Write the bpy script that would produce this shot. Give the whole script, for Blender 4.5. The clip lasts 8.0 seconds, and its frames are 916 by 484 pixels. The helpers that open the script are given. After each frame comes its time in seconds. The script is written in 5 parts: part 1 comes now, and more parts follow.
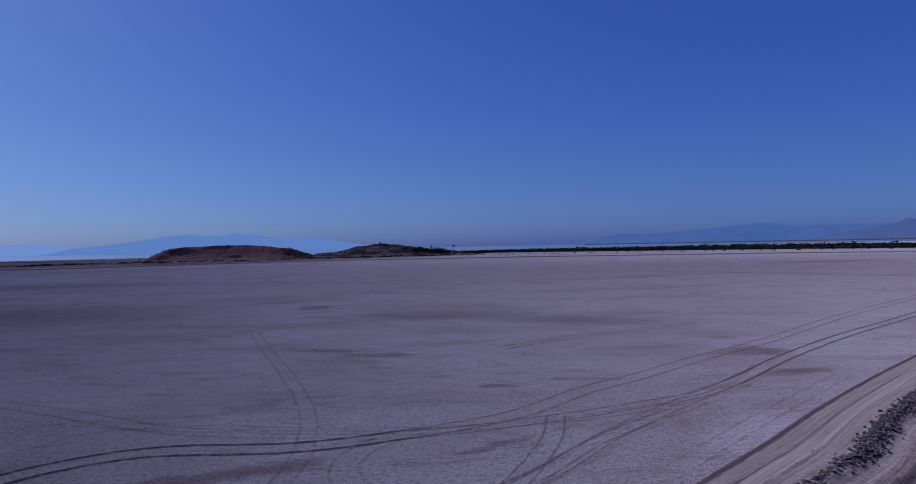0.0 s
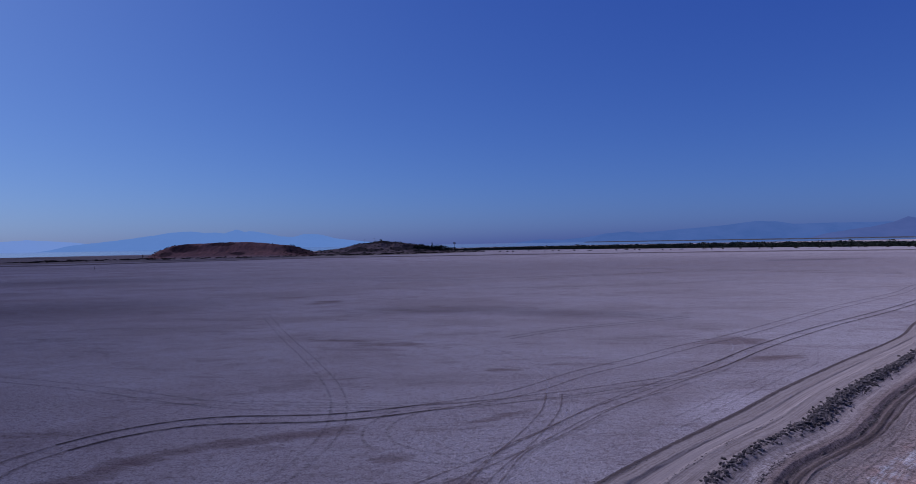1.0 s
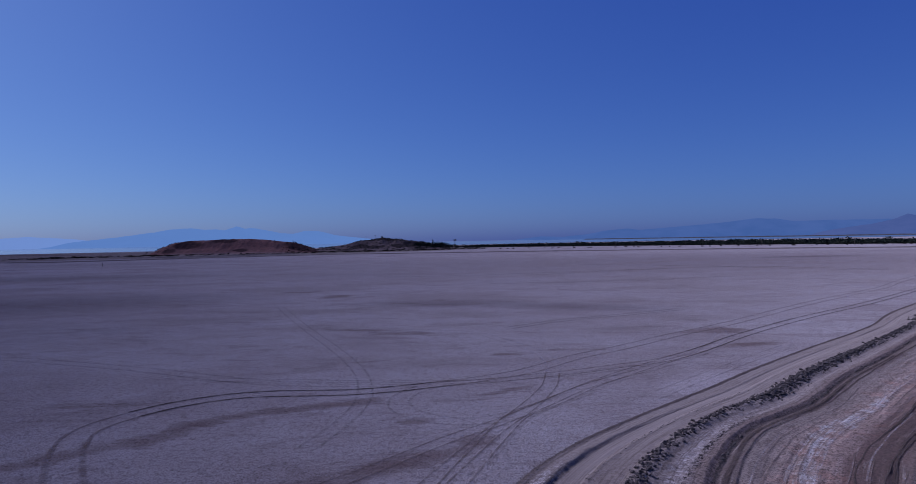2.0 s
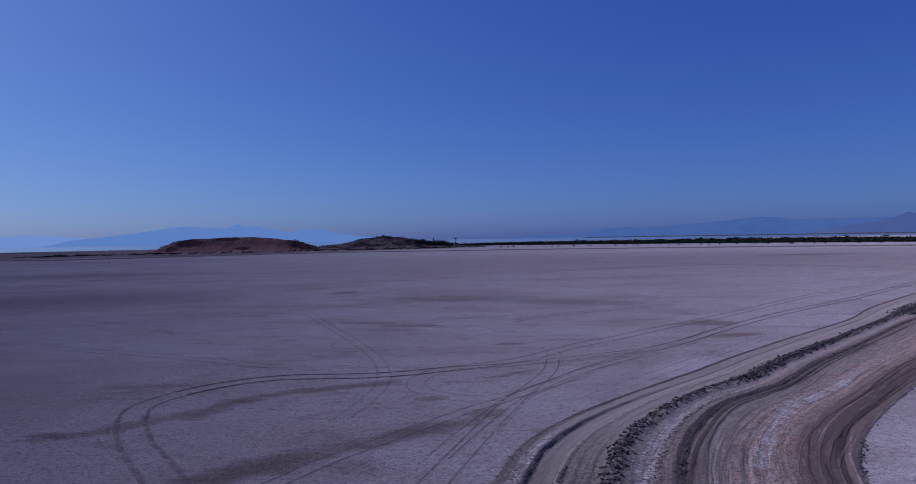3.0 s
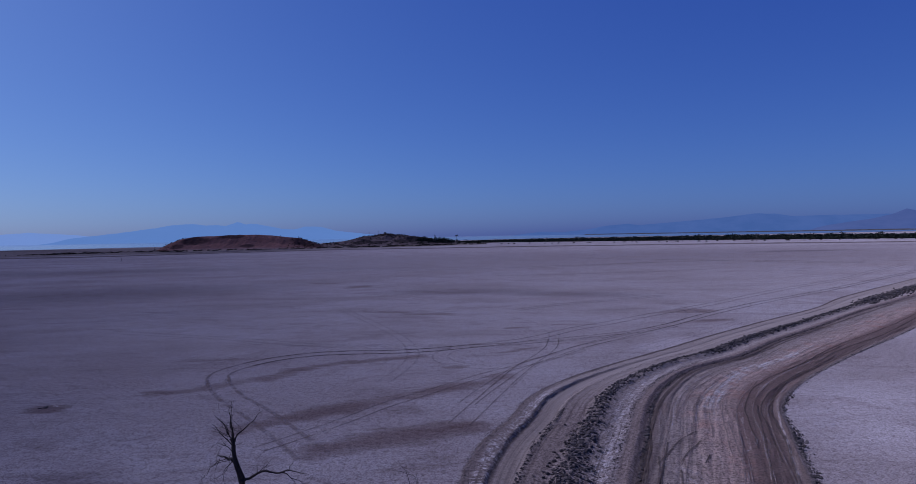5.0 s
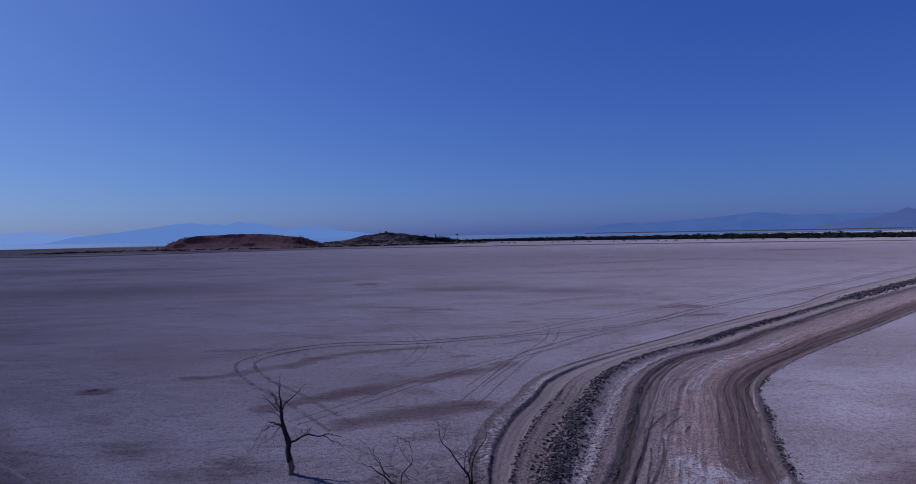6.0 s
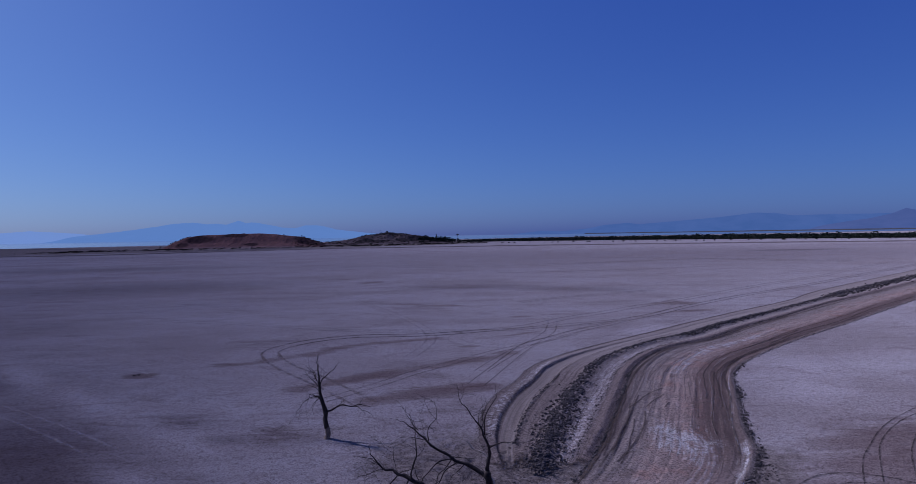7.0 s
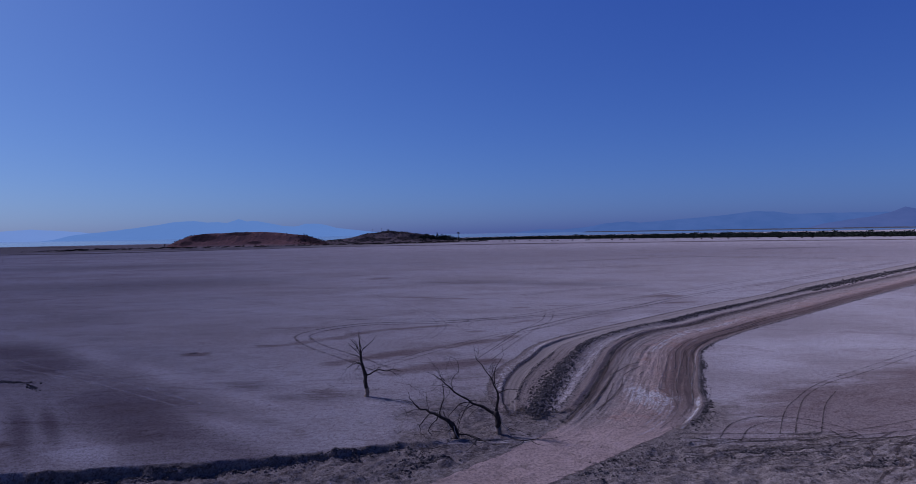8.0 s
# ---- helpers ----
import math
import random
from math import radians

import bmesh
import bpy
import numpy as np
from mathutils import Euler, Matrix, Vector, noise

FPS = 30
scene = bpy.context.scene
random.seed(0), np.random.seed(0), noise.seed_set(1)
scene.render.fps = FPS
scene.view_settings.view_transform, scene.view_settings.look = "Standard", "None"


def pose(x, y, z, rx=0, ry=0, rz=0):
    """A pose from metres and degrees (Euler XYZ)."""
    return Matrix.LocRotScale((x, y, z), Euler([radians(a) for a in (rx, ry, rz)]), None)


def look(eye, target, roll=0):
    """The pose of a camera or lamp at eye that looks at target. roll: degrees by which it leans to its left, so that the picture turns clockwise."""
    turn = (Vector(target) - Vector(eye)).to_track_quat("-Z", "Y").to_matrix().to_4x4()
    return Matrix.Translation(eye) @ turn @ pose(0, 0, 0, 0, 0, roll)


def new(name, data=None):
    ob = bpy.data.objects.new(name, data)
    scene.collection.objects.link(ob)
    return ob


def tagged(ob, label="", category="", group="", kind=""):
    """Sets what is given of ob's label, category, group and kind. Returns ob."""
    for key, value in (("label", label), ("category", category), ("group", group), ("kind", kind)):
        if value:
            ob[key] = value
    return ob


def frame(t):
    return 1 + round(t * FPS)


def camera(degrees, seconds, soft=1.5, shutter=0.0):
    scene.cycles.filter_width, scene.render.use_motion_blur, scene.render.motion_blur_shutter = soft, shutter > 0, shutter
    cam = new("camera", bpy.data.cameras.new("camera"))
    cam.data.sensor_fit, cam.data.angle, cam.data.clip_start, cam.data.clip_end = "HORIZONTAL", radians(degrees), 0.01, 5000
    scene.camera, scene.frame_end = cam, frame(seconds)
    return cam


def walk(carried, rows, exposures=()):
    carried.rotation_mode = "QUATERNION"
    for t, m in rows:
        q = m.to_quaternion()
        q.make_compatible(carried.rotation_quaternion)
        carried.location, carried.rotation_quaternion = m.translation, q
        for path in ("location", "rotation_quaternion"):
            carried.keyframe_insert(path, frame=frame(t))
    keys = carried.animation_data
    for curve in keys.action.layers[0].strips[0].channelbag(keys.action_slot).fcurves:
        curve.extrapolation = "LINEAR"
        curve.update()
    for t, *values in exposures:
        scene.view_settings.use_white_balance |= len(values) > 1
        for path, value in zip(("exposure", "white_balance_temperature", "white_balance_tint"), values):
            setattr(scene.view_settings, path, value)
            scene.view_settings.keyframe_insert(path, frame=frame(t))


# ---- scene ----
# ---- camera and walk ----
cam = camera(73.7, 8.0, soft=0.6)
# seconds, x, y, z, pitch, roll
PATH = [
    (0.0, 0.00, 0.00, 10.22, 0.34, 1.20), (0.5, -0.35, -2.35, 10.27, 0.22, 1.15),
    (1.0, -0.73, -5.09, 10.33, 0.09, 1.08), (1.5, -1.11, -8.10, 10.38, -0.08, 1.06),
    (1.7, -1.27, -9.20, 10.39, -0.13, 1.05), (2.8, -2.11, -14.52, 10.42, -0.33, 1.03),
    (3.0, -2.26, -15.40, 10.43, -0.36, 1.03), (3.5, -2.62, -17.63, 10.47, -0.44, 1.04),
    (4.0, -3.00, -19.90, 10.52, -0.52, 1.06), (4.5, -3.40, -22.25, 10.56, -0.58, 1.08),
    (4.7, -3.54, -23.20, 10.57, -0.60, 1.09), (5.8, -4.24, -27.98, 10.61, -0.70, 1.14),
    (6.0, -4.35, -28.77, 10.62, -0.72, 1.14), (6.5, -4.63, -30.58, 10.65, -0.73, 1.12),
    (6.7, -4.73, -31.30, 10.66, -0.72, 1.09), (7.0, -4.97, -33.66, 10.69, -0.73, 1.05),
    (7.5, -5.40, -37.69, 10.72, -0.79, 1.01), (8.0, -5.85, -41.79, 10.76, -0.88, 1.03),
]
EXPOSURE, KELVIN, TINT = -0.10, 5150.0, 36.0
walk(cam, [(t, pose(x, y, z, 90 + pitch, roll, 0)) for t, x, y, z, pitch, roll in PATH],
     [(0.0, EXPOSURE, KELVIN, TINT), (8.0, EXPOSURE, KELVIN, TINT)])

# ---- sky and sun ----
SUN_WAY, SUN_HIGH = math.atan2(-0.90, 0.44), radians(44)
SKY_TINT = (0.80, 1.09, 0.93, 1.0)
world = bpy.data.worlds.new("sky")
scene.world = world
world.use_nodes = True
sky = world.node_tree.nodes.new("ShaderNodeTexSky")
sky.sky_type, sky.sun_disc = "NISHITA", False
sky.sun_elevation, sky.sun_rotation = SUN_HIGH, SUN_WAY
sky.altitude, sky.air_density, sky.dust_density, sky.ozone_density = 0.0, 0.78, 1.1, 3.0
back = world.node_tree.nodes["Background"]
back.inputs["Strength"].default_value = 0.055
deep = world.node_tree.nodes.new("ShaderNodeMix")  # the deep blue of very dry air
deep.data_type, deep.blend_type = "RGBA", "MULTIPLY"
deep.inputs[0].default_value, deep.inputs[7].default_value = 1.0, SKY_TINT
world.node_tree.links.new(sky.outputs["Color"], deep.inputs[6])
veil = world.node_tree.nodes.new("ShaderNodeMix")  # evens out the pale horizon and the dark zenith
veil.data_type = "RGBA"
veil.inputs[0].default_value, veil.inputs[7].default_value = 0.25, (0.0, 0.3, 9.8, 1.0)
world.node_tree.links.new(deep.outputs[2], veil.inputs[6])
world.node_tree.links.new(veil.outputs[2], back.inputs["Color"])
sun = new("sun", bpy.data.lights.new("sun", "SUN"))
sun.data.energy, sun.data.angle, sun.data.color = 5.0, radians(0.55), (1.0, 0.93, 0.84)
ray = Vector((math.sin(SUN_WAY) * math.cos(SUN_HIGH), math.cos(SUN_WAY) * math.cos(SUN_HIGH), math.sin(SUN_HIGH)))
sun.matrix_world = look(ray * 300, (0, 0, 0))


# ---- node helpers ----
class Mat:
    """A node material with short ways to add and join nodes."""

    def __init__(self, name, rough=0.9, gloss=0.25):
        self.m = bpy.data.materials.new(name)
        self.m.use_nodes = True
        self.t = self.m.node_tree
        self.b = self.t.nodes["Principled BSDF"]
        self.b.inputs["Roughness"].default_value = rough
        self.b.inputs["Specular IOR Level"].default_value = gloss
        self.b.inputs["Diffuse Roughness"].default_value = 1.0 if rough > 0.9 else 0.0
        self.place = self.t.nodes.new("ShaderNodeNewGeometry").outputs["Position"]

    def put(self, socket, value):
        if isinstance(value, bpy.types.NodeSocket):
            self.t.links.new(value, socket)
        else:
            socket.default_value = value

    def stretch(self, vector, x, y, z=1.0):
        n = self.t.nodes.new("ShaderNodeMapping")
        self.t.links.new(vector, n.inputs["Vector"])
        n.inputs["Scale"].default_value = (x, y, z)
        return n.outputs["Vector"]

    def noise(self, scale, detail=4.0, rough=0.55, vector=None, twist=0.0):
        n = self.t.nodes.new("ShaderNodeTexNoise")
        self.t.links.new(vector or self.place, n.inputs["Vector"])
        for key, v in (("Scale", scale), ("Detail", detail), ("Roughness", rough), ("Distortion", twist)):
            n.inputs[key].default_value = v
        return n.outputs["Fac"]

    def cells(self, scale, vector=None, feature="F1"):
        n = self.t.nodes.new("ShaderNodeTexVoronoi")
        n.feature = feature
        self.t.links.new(vector or self.place, n.inputs["Vector"])
        n.inputs["Scale"].default_value = scale
        return n.outputs["Distance"]

    def ramp(self, fac, *stops):
        n = self.t.nodes.new("ShaderNodeValToRGB")
        self.put(n.inputs["Fac"], fac)
        stops = sorted(stops, key=lambda stop: stop[0])
        e = n.color_ramp.elements
        while len(e) < len(stops):
            e.new(0.5)
        for k, (at, c) in zip(e, stops):
            k.position = at
            k.color = (c, c, c, 1) if isinstance(c, (int, float)) else (*c, 1)
        return n.outputs["Color"]

    def mix(self, fac, a, b, blend="MIX"):
        n = self.t.nodes.new("ShaderNodeMix")
        n.data_type, n.blend_type = "RGBA", blend
        self.put(n.inputs[0], fac)
        for socket, v in ((n.inputs[6], a), (n.inputs[7], b)):
            self.put(socket, (*v, 1) if isinstance(v, tuple) and len(v) == 3 else v)
        return n.outputs[2]

    def calc(self, kind, a, b=0.0, clamp=False):
        n = self.t.nodes.new("ShaderNodeMath")
        n.operation, n.use_clamp = kind, clamp
        self.put(n.inputs[0], a)
        self.put(n.inputs[1], b)
        return n.outputs[0]

    def attribute(self, name):
        n = self.t.nodes.new("ShaderNodeAttribute")
        n.attribute_name = name
        return n.outputs["Fac"]

    def uv(self):
        n = self.t.nodes.new("ShaderNodeUVMap")
        n.uv_map = "uv"
        return n.outputs["UV"]

    def axis(self, vector, k):
        n = self.t.nodes.new("ShaderNodeSeparateXYZ")
        self.t.links.new(vector, n.inputs[0])
        return n.outputs[k]

    def island(self):
        return self.t.nodes.new("ShaderNodeNewGeometry").outputs["Random Per Island"]

    def chance(self):
        return self.t.nodes.new("ShaderNodeObjectInfo").outputs["Random"]

    def bump(self, *layers):
        """Layers of (height, depth in metres), chained into the normal."""
        last = None
        for height, depth in layers:
            n = self.t.nodes.new("ShaderNodeBump")
            n.inputs["Distance"].default_value = depth
            n.inputs["Strength"].default_value = 1.0
            self.put(n.inputs["Height"], height)
            if last:
                self.t.links.new(last, n.inputs["Normal"])
            last = n.outputs["Normal"]
        self.t.links.new(last, self.b.inputs["Normal"])

    def colour(self, c):
        self.put(self.b.inputs["Base Color"], (*c, 1) if isinstance(c, tuple) else c)
        return self.m

    def veil(self, amount):
        """Lets the surface behind show through where amount is below one."""
        self.put(self.b.inputs["Alpha"], amount)


# ---- materials ----
def make_playa():
    k = Mat("dry_lake_bed", 1.0, 0.0)
    flat = k.stretch(k.place, 1, 1.6)
    broad = k.noise(0.035, 6, 0.62, flat, 0.4)
    mid = k.noise(0.45, 9, 0.72)
    lump = k.noise(3.4, 5, 0.66)
    fine = k.noise(11.0, 5, 0.70)
    crumb = k.noise(30.0, 3, 0.70)
    streak = k.noise(0.7, 9, 0.76, k.stretch(k.place, 0.40, 1.4), 0.8)
    c = k.mix(k.ramp(broad, (0.40, 0), (0.60, 1)), (0.311, 0.282, 0.278), (0.405, 0.385, 0.385))
    c = k.mix(k.ramp(mid, (0.60, 0), (0.36, 0.40)), c, (0.303, 0.262, 0.257))
    pale = k.calc("ADD", k.attribute("pale"), k.calc("MULTIPLY", k.calc("SUBTRACT", streak, 0.5), 1.0))
    c = k.mix(k.calc("MULTIPLY", k.ramp(pale, (0.28, 0), (0.75, 1)), 0.75), c, (0.487, 0.460, 0.464))
    edge = k.calc("ADD", k.calc("SUBTRACT", k.attribute("damp"), k.calc("MULTIPLY", k.attribute("pale"), 0.9)), k.calc("MULTIPLY", k.calc("SUBTRACT", k.calc("ADD", streak, k.calc("MULTIPLY", k.calc("SUBTRACT", k.noise(0.22, 5, 0.6, k.stretch(k.place, 0.7, 1.3)), 0.5), 1.2)), 0.5), 1.15))
    damp = k.ramp(k.calc("ADD", edge, k.calc("MULTIPLY", k.calc("SUBTRACT", mid, 0.5), 0.5)), (0.28, 0), (0.46, 0.6), (0.80, 1))
    c = k.mix(damp, c, (0.58, 0.512, 0.492), "MULTIPLY")
    soft = k.calc("ADD", k.attribute("dark_zone"), k.calc("MULTIPLY", k.calc("SUBTRACT", k.calc("ADD", streak, broad), 1.0), 1.0))
    c = k.mix(k.ramp(k.calc("SUBTRACT", soft, k.calc("MULTIPLY", k.attribute("pale"), 0.8)), (0.10, 0), (0.90, 1)), c, (0.45, 0.415, 0.44), "MULTIPLY")
    fleck = k.noise(0.16, 9, 0.76, k.stretch(k.place, 0.6, 1.5), 1.2)
    c = k.mix(k.calc("MULTIPLY", k.ramp(fleck, (0.54, 0), (0.60, 1)), 0.42), c, (0.60, 0.535, 0.53), "MULTIPLY")
    churn = k.attribute("churn")
    soil = k.mix(k.ramp(k.noise(2.2, 6, 0.75), (0.35, 0), (0.68, 1)), (0.128, 0.110, 0.100), (0.295, 0.259, 0.238))
    c = k.mix(k.ramp(k.calc("ADD", churn, k.calc("MULTIPLY", k.calc("SUBTRACT", mid, 0.5), 1.6)), (0.22, 0), (0.62, 1)), c, soil)
    # darker pits and crumbs of the crust, their small shade painted into the colour
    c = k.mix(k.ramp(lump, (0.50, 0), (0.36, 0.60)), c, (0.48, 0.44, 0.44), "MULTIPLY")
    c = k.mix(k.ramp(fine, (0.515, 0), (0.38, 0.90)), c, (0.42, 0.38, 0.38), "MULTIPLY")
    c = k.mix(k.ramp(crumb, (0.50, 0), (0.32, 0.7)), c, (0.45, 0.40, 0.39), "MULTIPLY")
    k.bump((k.noise(1.3, 5, 0.65), 0.13), (lump, 0.15), (fine, 0.075), (crumb, 0.025))
    return k.colour(c)


def make_road():
    k = Mat("graded_road_earth", 1.0, 0.0)
    uv = k.uv()
    across = k.axis(uv, 1)
    plain = k.attribute("plain")
    rutted = k.calc("SUBTRACT", 1.0, plain)
    streak = k.noise(1.0, 7, 0.66, k.stretch(uv, 0.16, 10), 0.9)
    thin = k.noise(1.0, 6, 0.7, k.stretch(uv, 0.30, 42), 0.7)
    patch = k.noise(0.38, 8, 0.7)
    blot = k.noise(1.1, 9, 0.76, None, 0.5)
    cross = k.noise(1.0, 5, 0.7, k.stretch(uv, 2.4, 6), 0.6)
    wob = k.calc("ADD", across, k.calc("MULTIPLY", k.calc("SUBTRACT", k.calc("ADD", patch, k.calc("MULTIPLY", k.calc("ADD", streak, blot), 0.5)), 1.0), 0.34))
    c = k.ramp(wob, (0.0, (0.215, 0.185, 0.171)), (0.12, (0.254, 0.219, 0.201)), (0.26, (0.293, 0.246, 0.223)), (0.38, (0.332, 0.264, 0.233)), (0.50, (0.370, 0.286, 0.249)),
               (0.60, (0.305, 0.232, 0.205)), (0.68, (0.270, 0.207, 0.187)), (0.78, (0.199, 0.156, 0.143)), (0.88, (0.199, 0.159, 0.145)), (0.94, (0.260, 0.220, 0.201)), (1.0, (0.247, 0.212, 0.196)))
    # red earth and paler crust in patches
    c = k.mix(k.calc("MULTIPLY", k.ramp(patch, (0.52, 0), (0.64, 0.9)), k.ramp(across, (0.2, 0), (0.4, 1), (0.62, 1), (0.75, 0.2))), c, (0.345, 0.212, 0.170))
    c = k.mix(k.calc("MULTIPLY", k.ramp(blot, (0.54, 0), (0.72, 0.6)), k.ramp(across, (0.12, 0.15), (0.3, 1), (0.58, 1), (0.70, 0.08))), c, (0.448, 0.383, 0.348))
    trodden = k.calc("ADD", k.attribute("damp"), k.calc("MULTIPLY", k.calc("SUBTRACT", k.calc("ADD", streak, patch), 1.0), 1.3))
    c = k.mix(k.ramp(trodden, (0.30, 0), (0.75, 1)), c, (0.63, 0.58, 0.585), "MULTIPLY")
    bare = k.mix(k.ramp(patch, (0.35, 0), (0.65, 1)), (0.340, 0.258, 0.228), (0.430, 0.335, 0.299))
    c = k.mix(k.calc("MULTIPLY", plain, 0.92), c, bare)
    worn = k.calc("SUBTRACT", 0.62, k.calc("MULTIPLY", plain, 0.40))
    c = k.mix(k.calc("MULTIPLY", k.ramp(streak, (0.47, 0), (0.34, 1)), worn), c, (0.144, 0.113, 0.099))
    c = k.mix(k.calc("MULTIPLY", k.ramp(thin, (0.44, 0), (0.34, 0.8)), worn), c, (0.160, 0.126, 0.112))
    c = k.mix(k.calc("MULTIPLY", k.ramp(thin, (0.57, 0), (0.68, 1)), k.calc("MULTIPLY", rutted, 0.40)), c, (0.520, 0.464, 0.429))
    c = k.mix(k.calc("MULTIPLY", k.ramp(cross, (0.58, 0), (0.66, 1)), k.calc("MULTIPLY", k.ramp(across, (0.1, 0), (0.3, 1), (0.60, 1), (0.72, 0.1)), k.calc("MULTIPLY", rutted, 0.34))), c, (0.494, 0.427, 0.390))
    dust = k.ramp(k.calc("ADD", k.attribute("salt"), k.calc("MULTIPLY", k.calc("SUBTRACT", k.calc("ADD", k.calc("ADD", thin, blot), k.calc("MULTIPLY", cross, 0.6)), 1.3), 2.2)), (0.50, 0), (1.25, 1))
    c = k.mix(k.calc("MULTIPLY", dust, k.ramp(k.attribute("salt"), (0.05, 0), (0.40, 0.85))), c, (0.520, 0.512, 0.503))
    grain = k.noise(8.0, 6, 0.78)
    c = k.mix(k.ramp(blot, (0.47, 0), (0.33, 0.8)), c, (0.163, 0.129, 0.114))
    # hollows of the grain bump go near black, shade put into the colour
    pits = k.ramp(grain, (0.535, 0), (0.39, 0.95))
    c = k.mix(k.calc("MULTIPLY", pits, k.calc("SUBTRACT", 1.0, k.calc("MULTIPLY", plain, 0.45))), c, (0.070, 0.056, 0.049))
    edges = k.ramp(across, (0.0, 0), (0.07, 1), (0.86, 1), (1.0, 0))
    k.veil(k.calc("MAXIMUM", rutted, k.ramp(k.calc("ADD", edges, k.calc("MULTIPLY", k.calc("SUBTRACT", blot, 0.5), 2.0)), (0.35, 0), (0.65, 1))))
    k.bump((streak, 0.07), (thin, 0.05), (blot, 0.16), (grain, 0.11))
    return k.colour(c)


def make_verge():
    k = Mat("bladed_verge_earth", 1.0, 0.0)
    uv = k.uv()
    across = k.axis(uv, 1)
    patch = k.noise(0.8, 8, 0.7)
    wob = k.calc("ADD", across, k.calc("MULTIPLY", k.calc("SUBTRACT", patch, 0.5), 0.05))
    # the dark stop at 0.20 paints the shadow line below the salt step
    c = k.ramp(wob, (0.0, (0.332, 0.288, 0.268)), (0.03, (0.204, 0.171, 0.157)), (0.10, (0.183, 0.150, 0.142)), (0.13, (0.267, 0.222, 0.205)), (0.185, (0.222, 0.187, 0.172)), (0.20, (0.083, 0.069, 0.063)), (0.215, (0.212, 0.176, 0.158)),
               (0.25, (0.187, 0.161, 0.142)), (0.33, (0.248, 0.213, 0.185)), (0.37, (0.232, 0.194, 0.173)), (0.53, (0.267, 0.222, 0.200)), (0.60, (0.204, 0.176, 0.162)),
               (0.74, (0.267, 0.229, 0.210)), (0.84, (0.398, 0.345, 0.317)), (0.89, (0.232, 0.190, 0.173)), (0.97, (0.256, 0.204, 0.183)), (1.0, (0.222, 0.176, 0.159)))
    lane_far = k.calc("MULTIPLY", k.attribute("far"), k.ramp(wob, (0.03, 0), (0.07, 1), (0.50, 1), (0.62, 0.6), (0.84, 0.6), (0.90, 0)))
    c = k.mix(lane_far, c, (0.237, 0.207, 0.186))
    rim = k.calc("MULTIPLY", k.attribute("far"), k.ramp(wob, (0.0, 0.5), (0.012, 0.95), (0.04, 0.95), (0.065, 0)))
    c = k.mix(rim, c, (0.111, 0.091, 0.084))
    crust = k.noise(2.6, 8, 0.78)
    salt = k.calc("MULTIPLY", k.attribute("salt"), k.ramp(k.noise(3.6, 8, 0.8), (0.47, 0), (0.58, 0.9)))
    c = k.mix(salt, c, (0.686, 0.659, 0.645))
    lane = k.noise(1.0, 6, 0.70, k.stretch(uv, 0.10, 55), 0.3)
    c = k.mix(k.calc("MULTIPLY", k.ramp(lane, (0.50, 0), (0.38, 1)), 0.75), c, (0.139, 0.113, 0.101))
    c = k.mix(k.calc("MULTIPLY", k.ramp(lane, (0.54, 0), (0.68, 1)), 0.35), c, (0.398, 0.343, 0.304))
    # the rolled lane keeps few crumbs, the rest of the verge is crumbly
    rolled = k.ramp(wob, (0.205, 1.0), (0.23, 0.55), (0.345, 0.55), (0.37, 1.0))
    rolled = k.calc("MULTIPLY", rolled, k.calc("SUBTRACT", 1.0, k.calc("MULTIPLY", lane_far, 0.6)))
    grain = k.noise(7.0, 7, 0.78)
    # low grain, the bump's hollows, painted dark as shade between crumbs
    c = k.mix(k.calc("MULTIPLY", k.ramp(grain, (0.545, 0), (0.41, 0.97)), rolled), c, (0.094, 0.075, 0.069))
    c = k.mix(k.calc("MULTIPLY", k.ramp(grain, (0.60, 0), (0.78, 0.5)), rolled), c, (0.533, 0.465, 0.424))
    k.veil(k.ramp(k.calc("ADD", k.attribute("fade"), k.calc("MULTIPLY", k.calc("SUBTRACT", crust, 0.5), 1.8)), (0.28, 0), (0.72, 1)))
    k.bump((k.calc("MULTIPLY", crust, rolled), 0.16), (lane, 0.04), (k.calc("MULTIPLY", grain, rolled), 0.10))
    return k.colour(c)


def make_clod():
    k = Mat("dry_earth_clod", 1.0, 0.02)
    r = k.calc("FRACT", k.calc("ADD", k.island(), k.chance()))
    c = k.mix(r, (0.046, 0.041, 0.040), (0.105, 0.092, 0.087))
    c = k.mix(k.ramp(k.noise(7, 5, 0.7), (0.46, 0), (0.7, 0.4)), c, (0.24, 0.208, 0.194))
    k.bump((k.noise(14, 4, 0.7), 0.04))
    return k.colour(c)


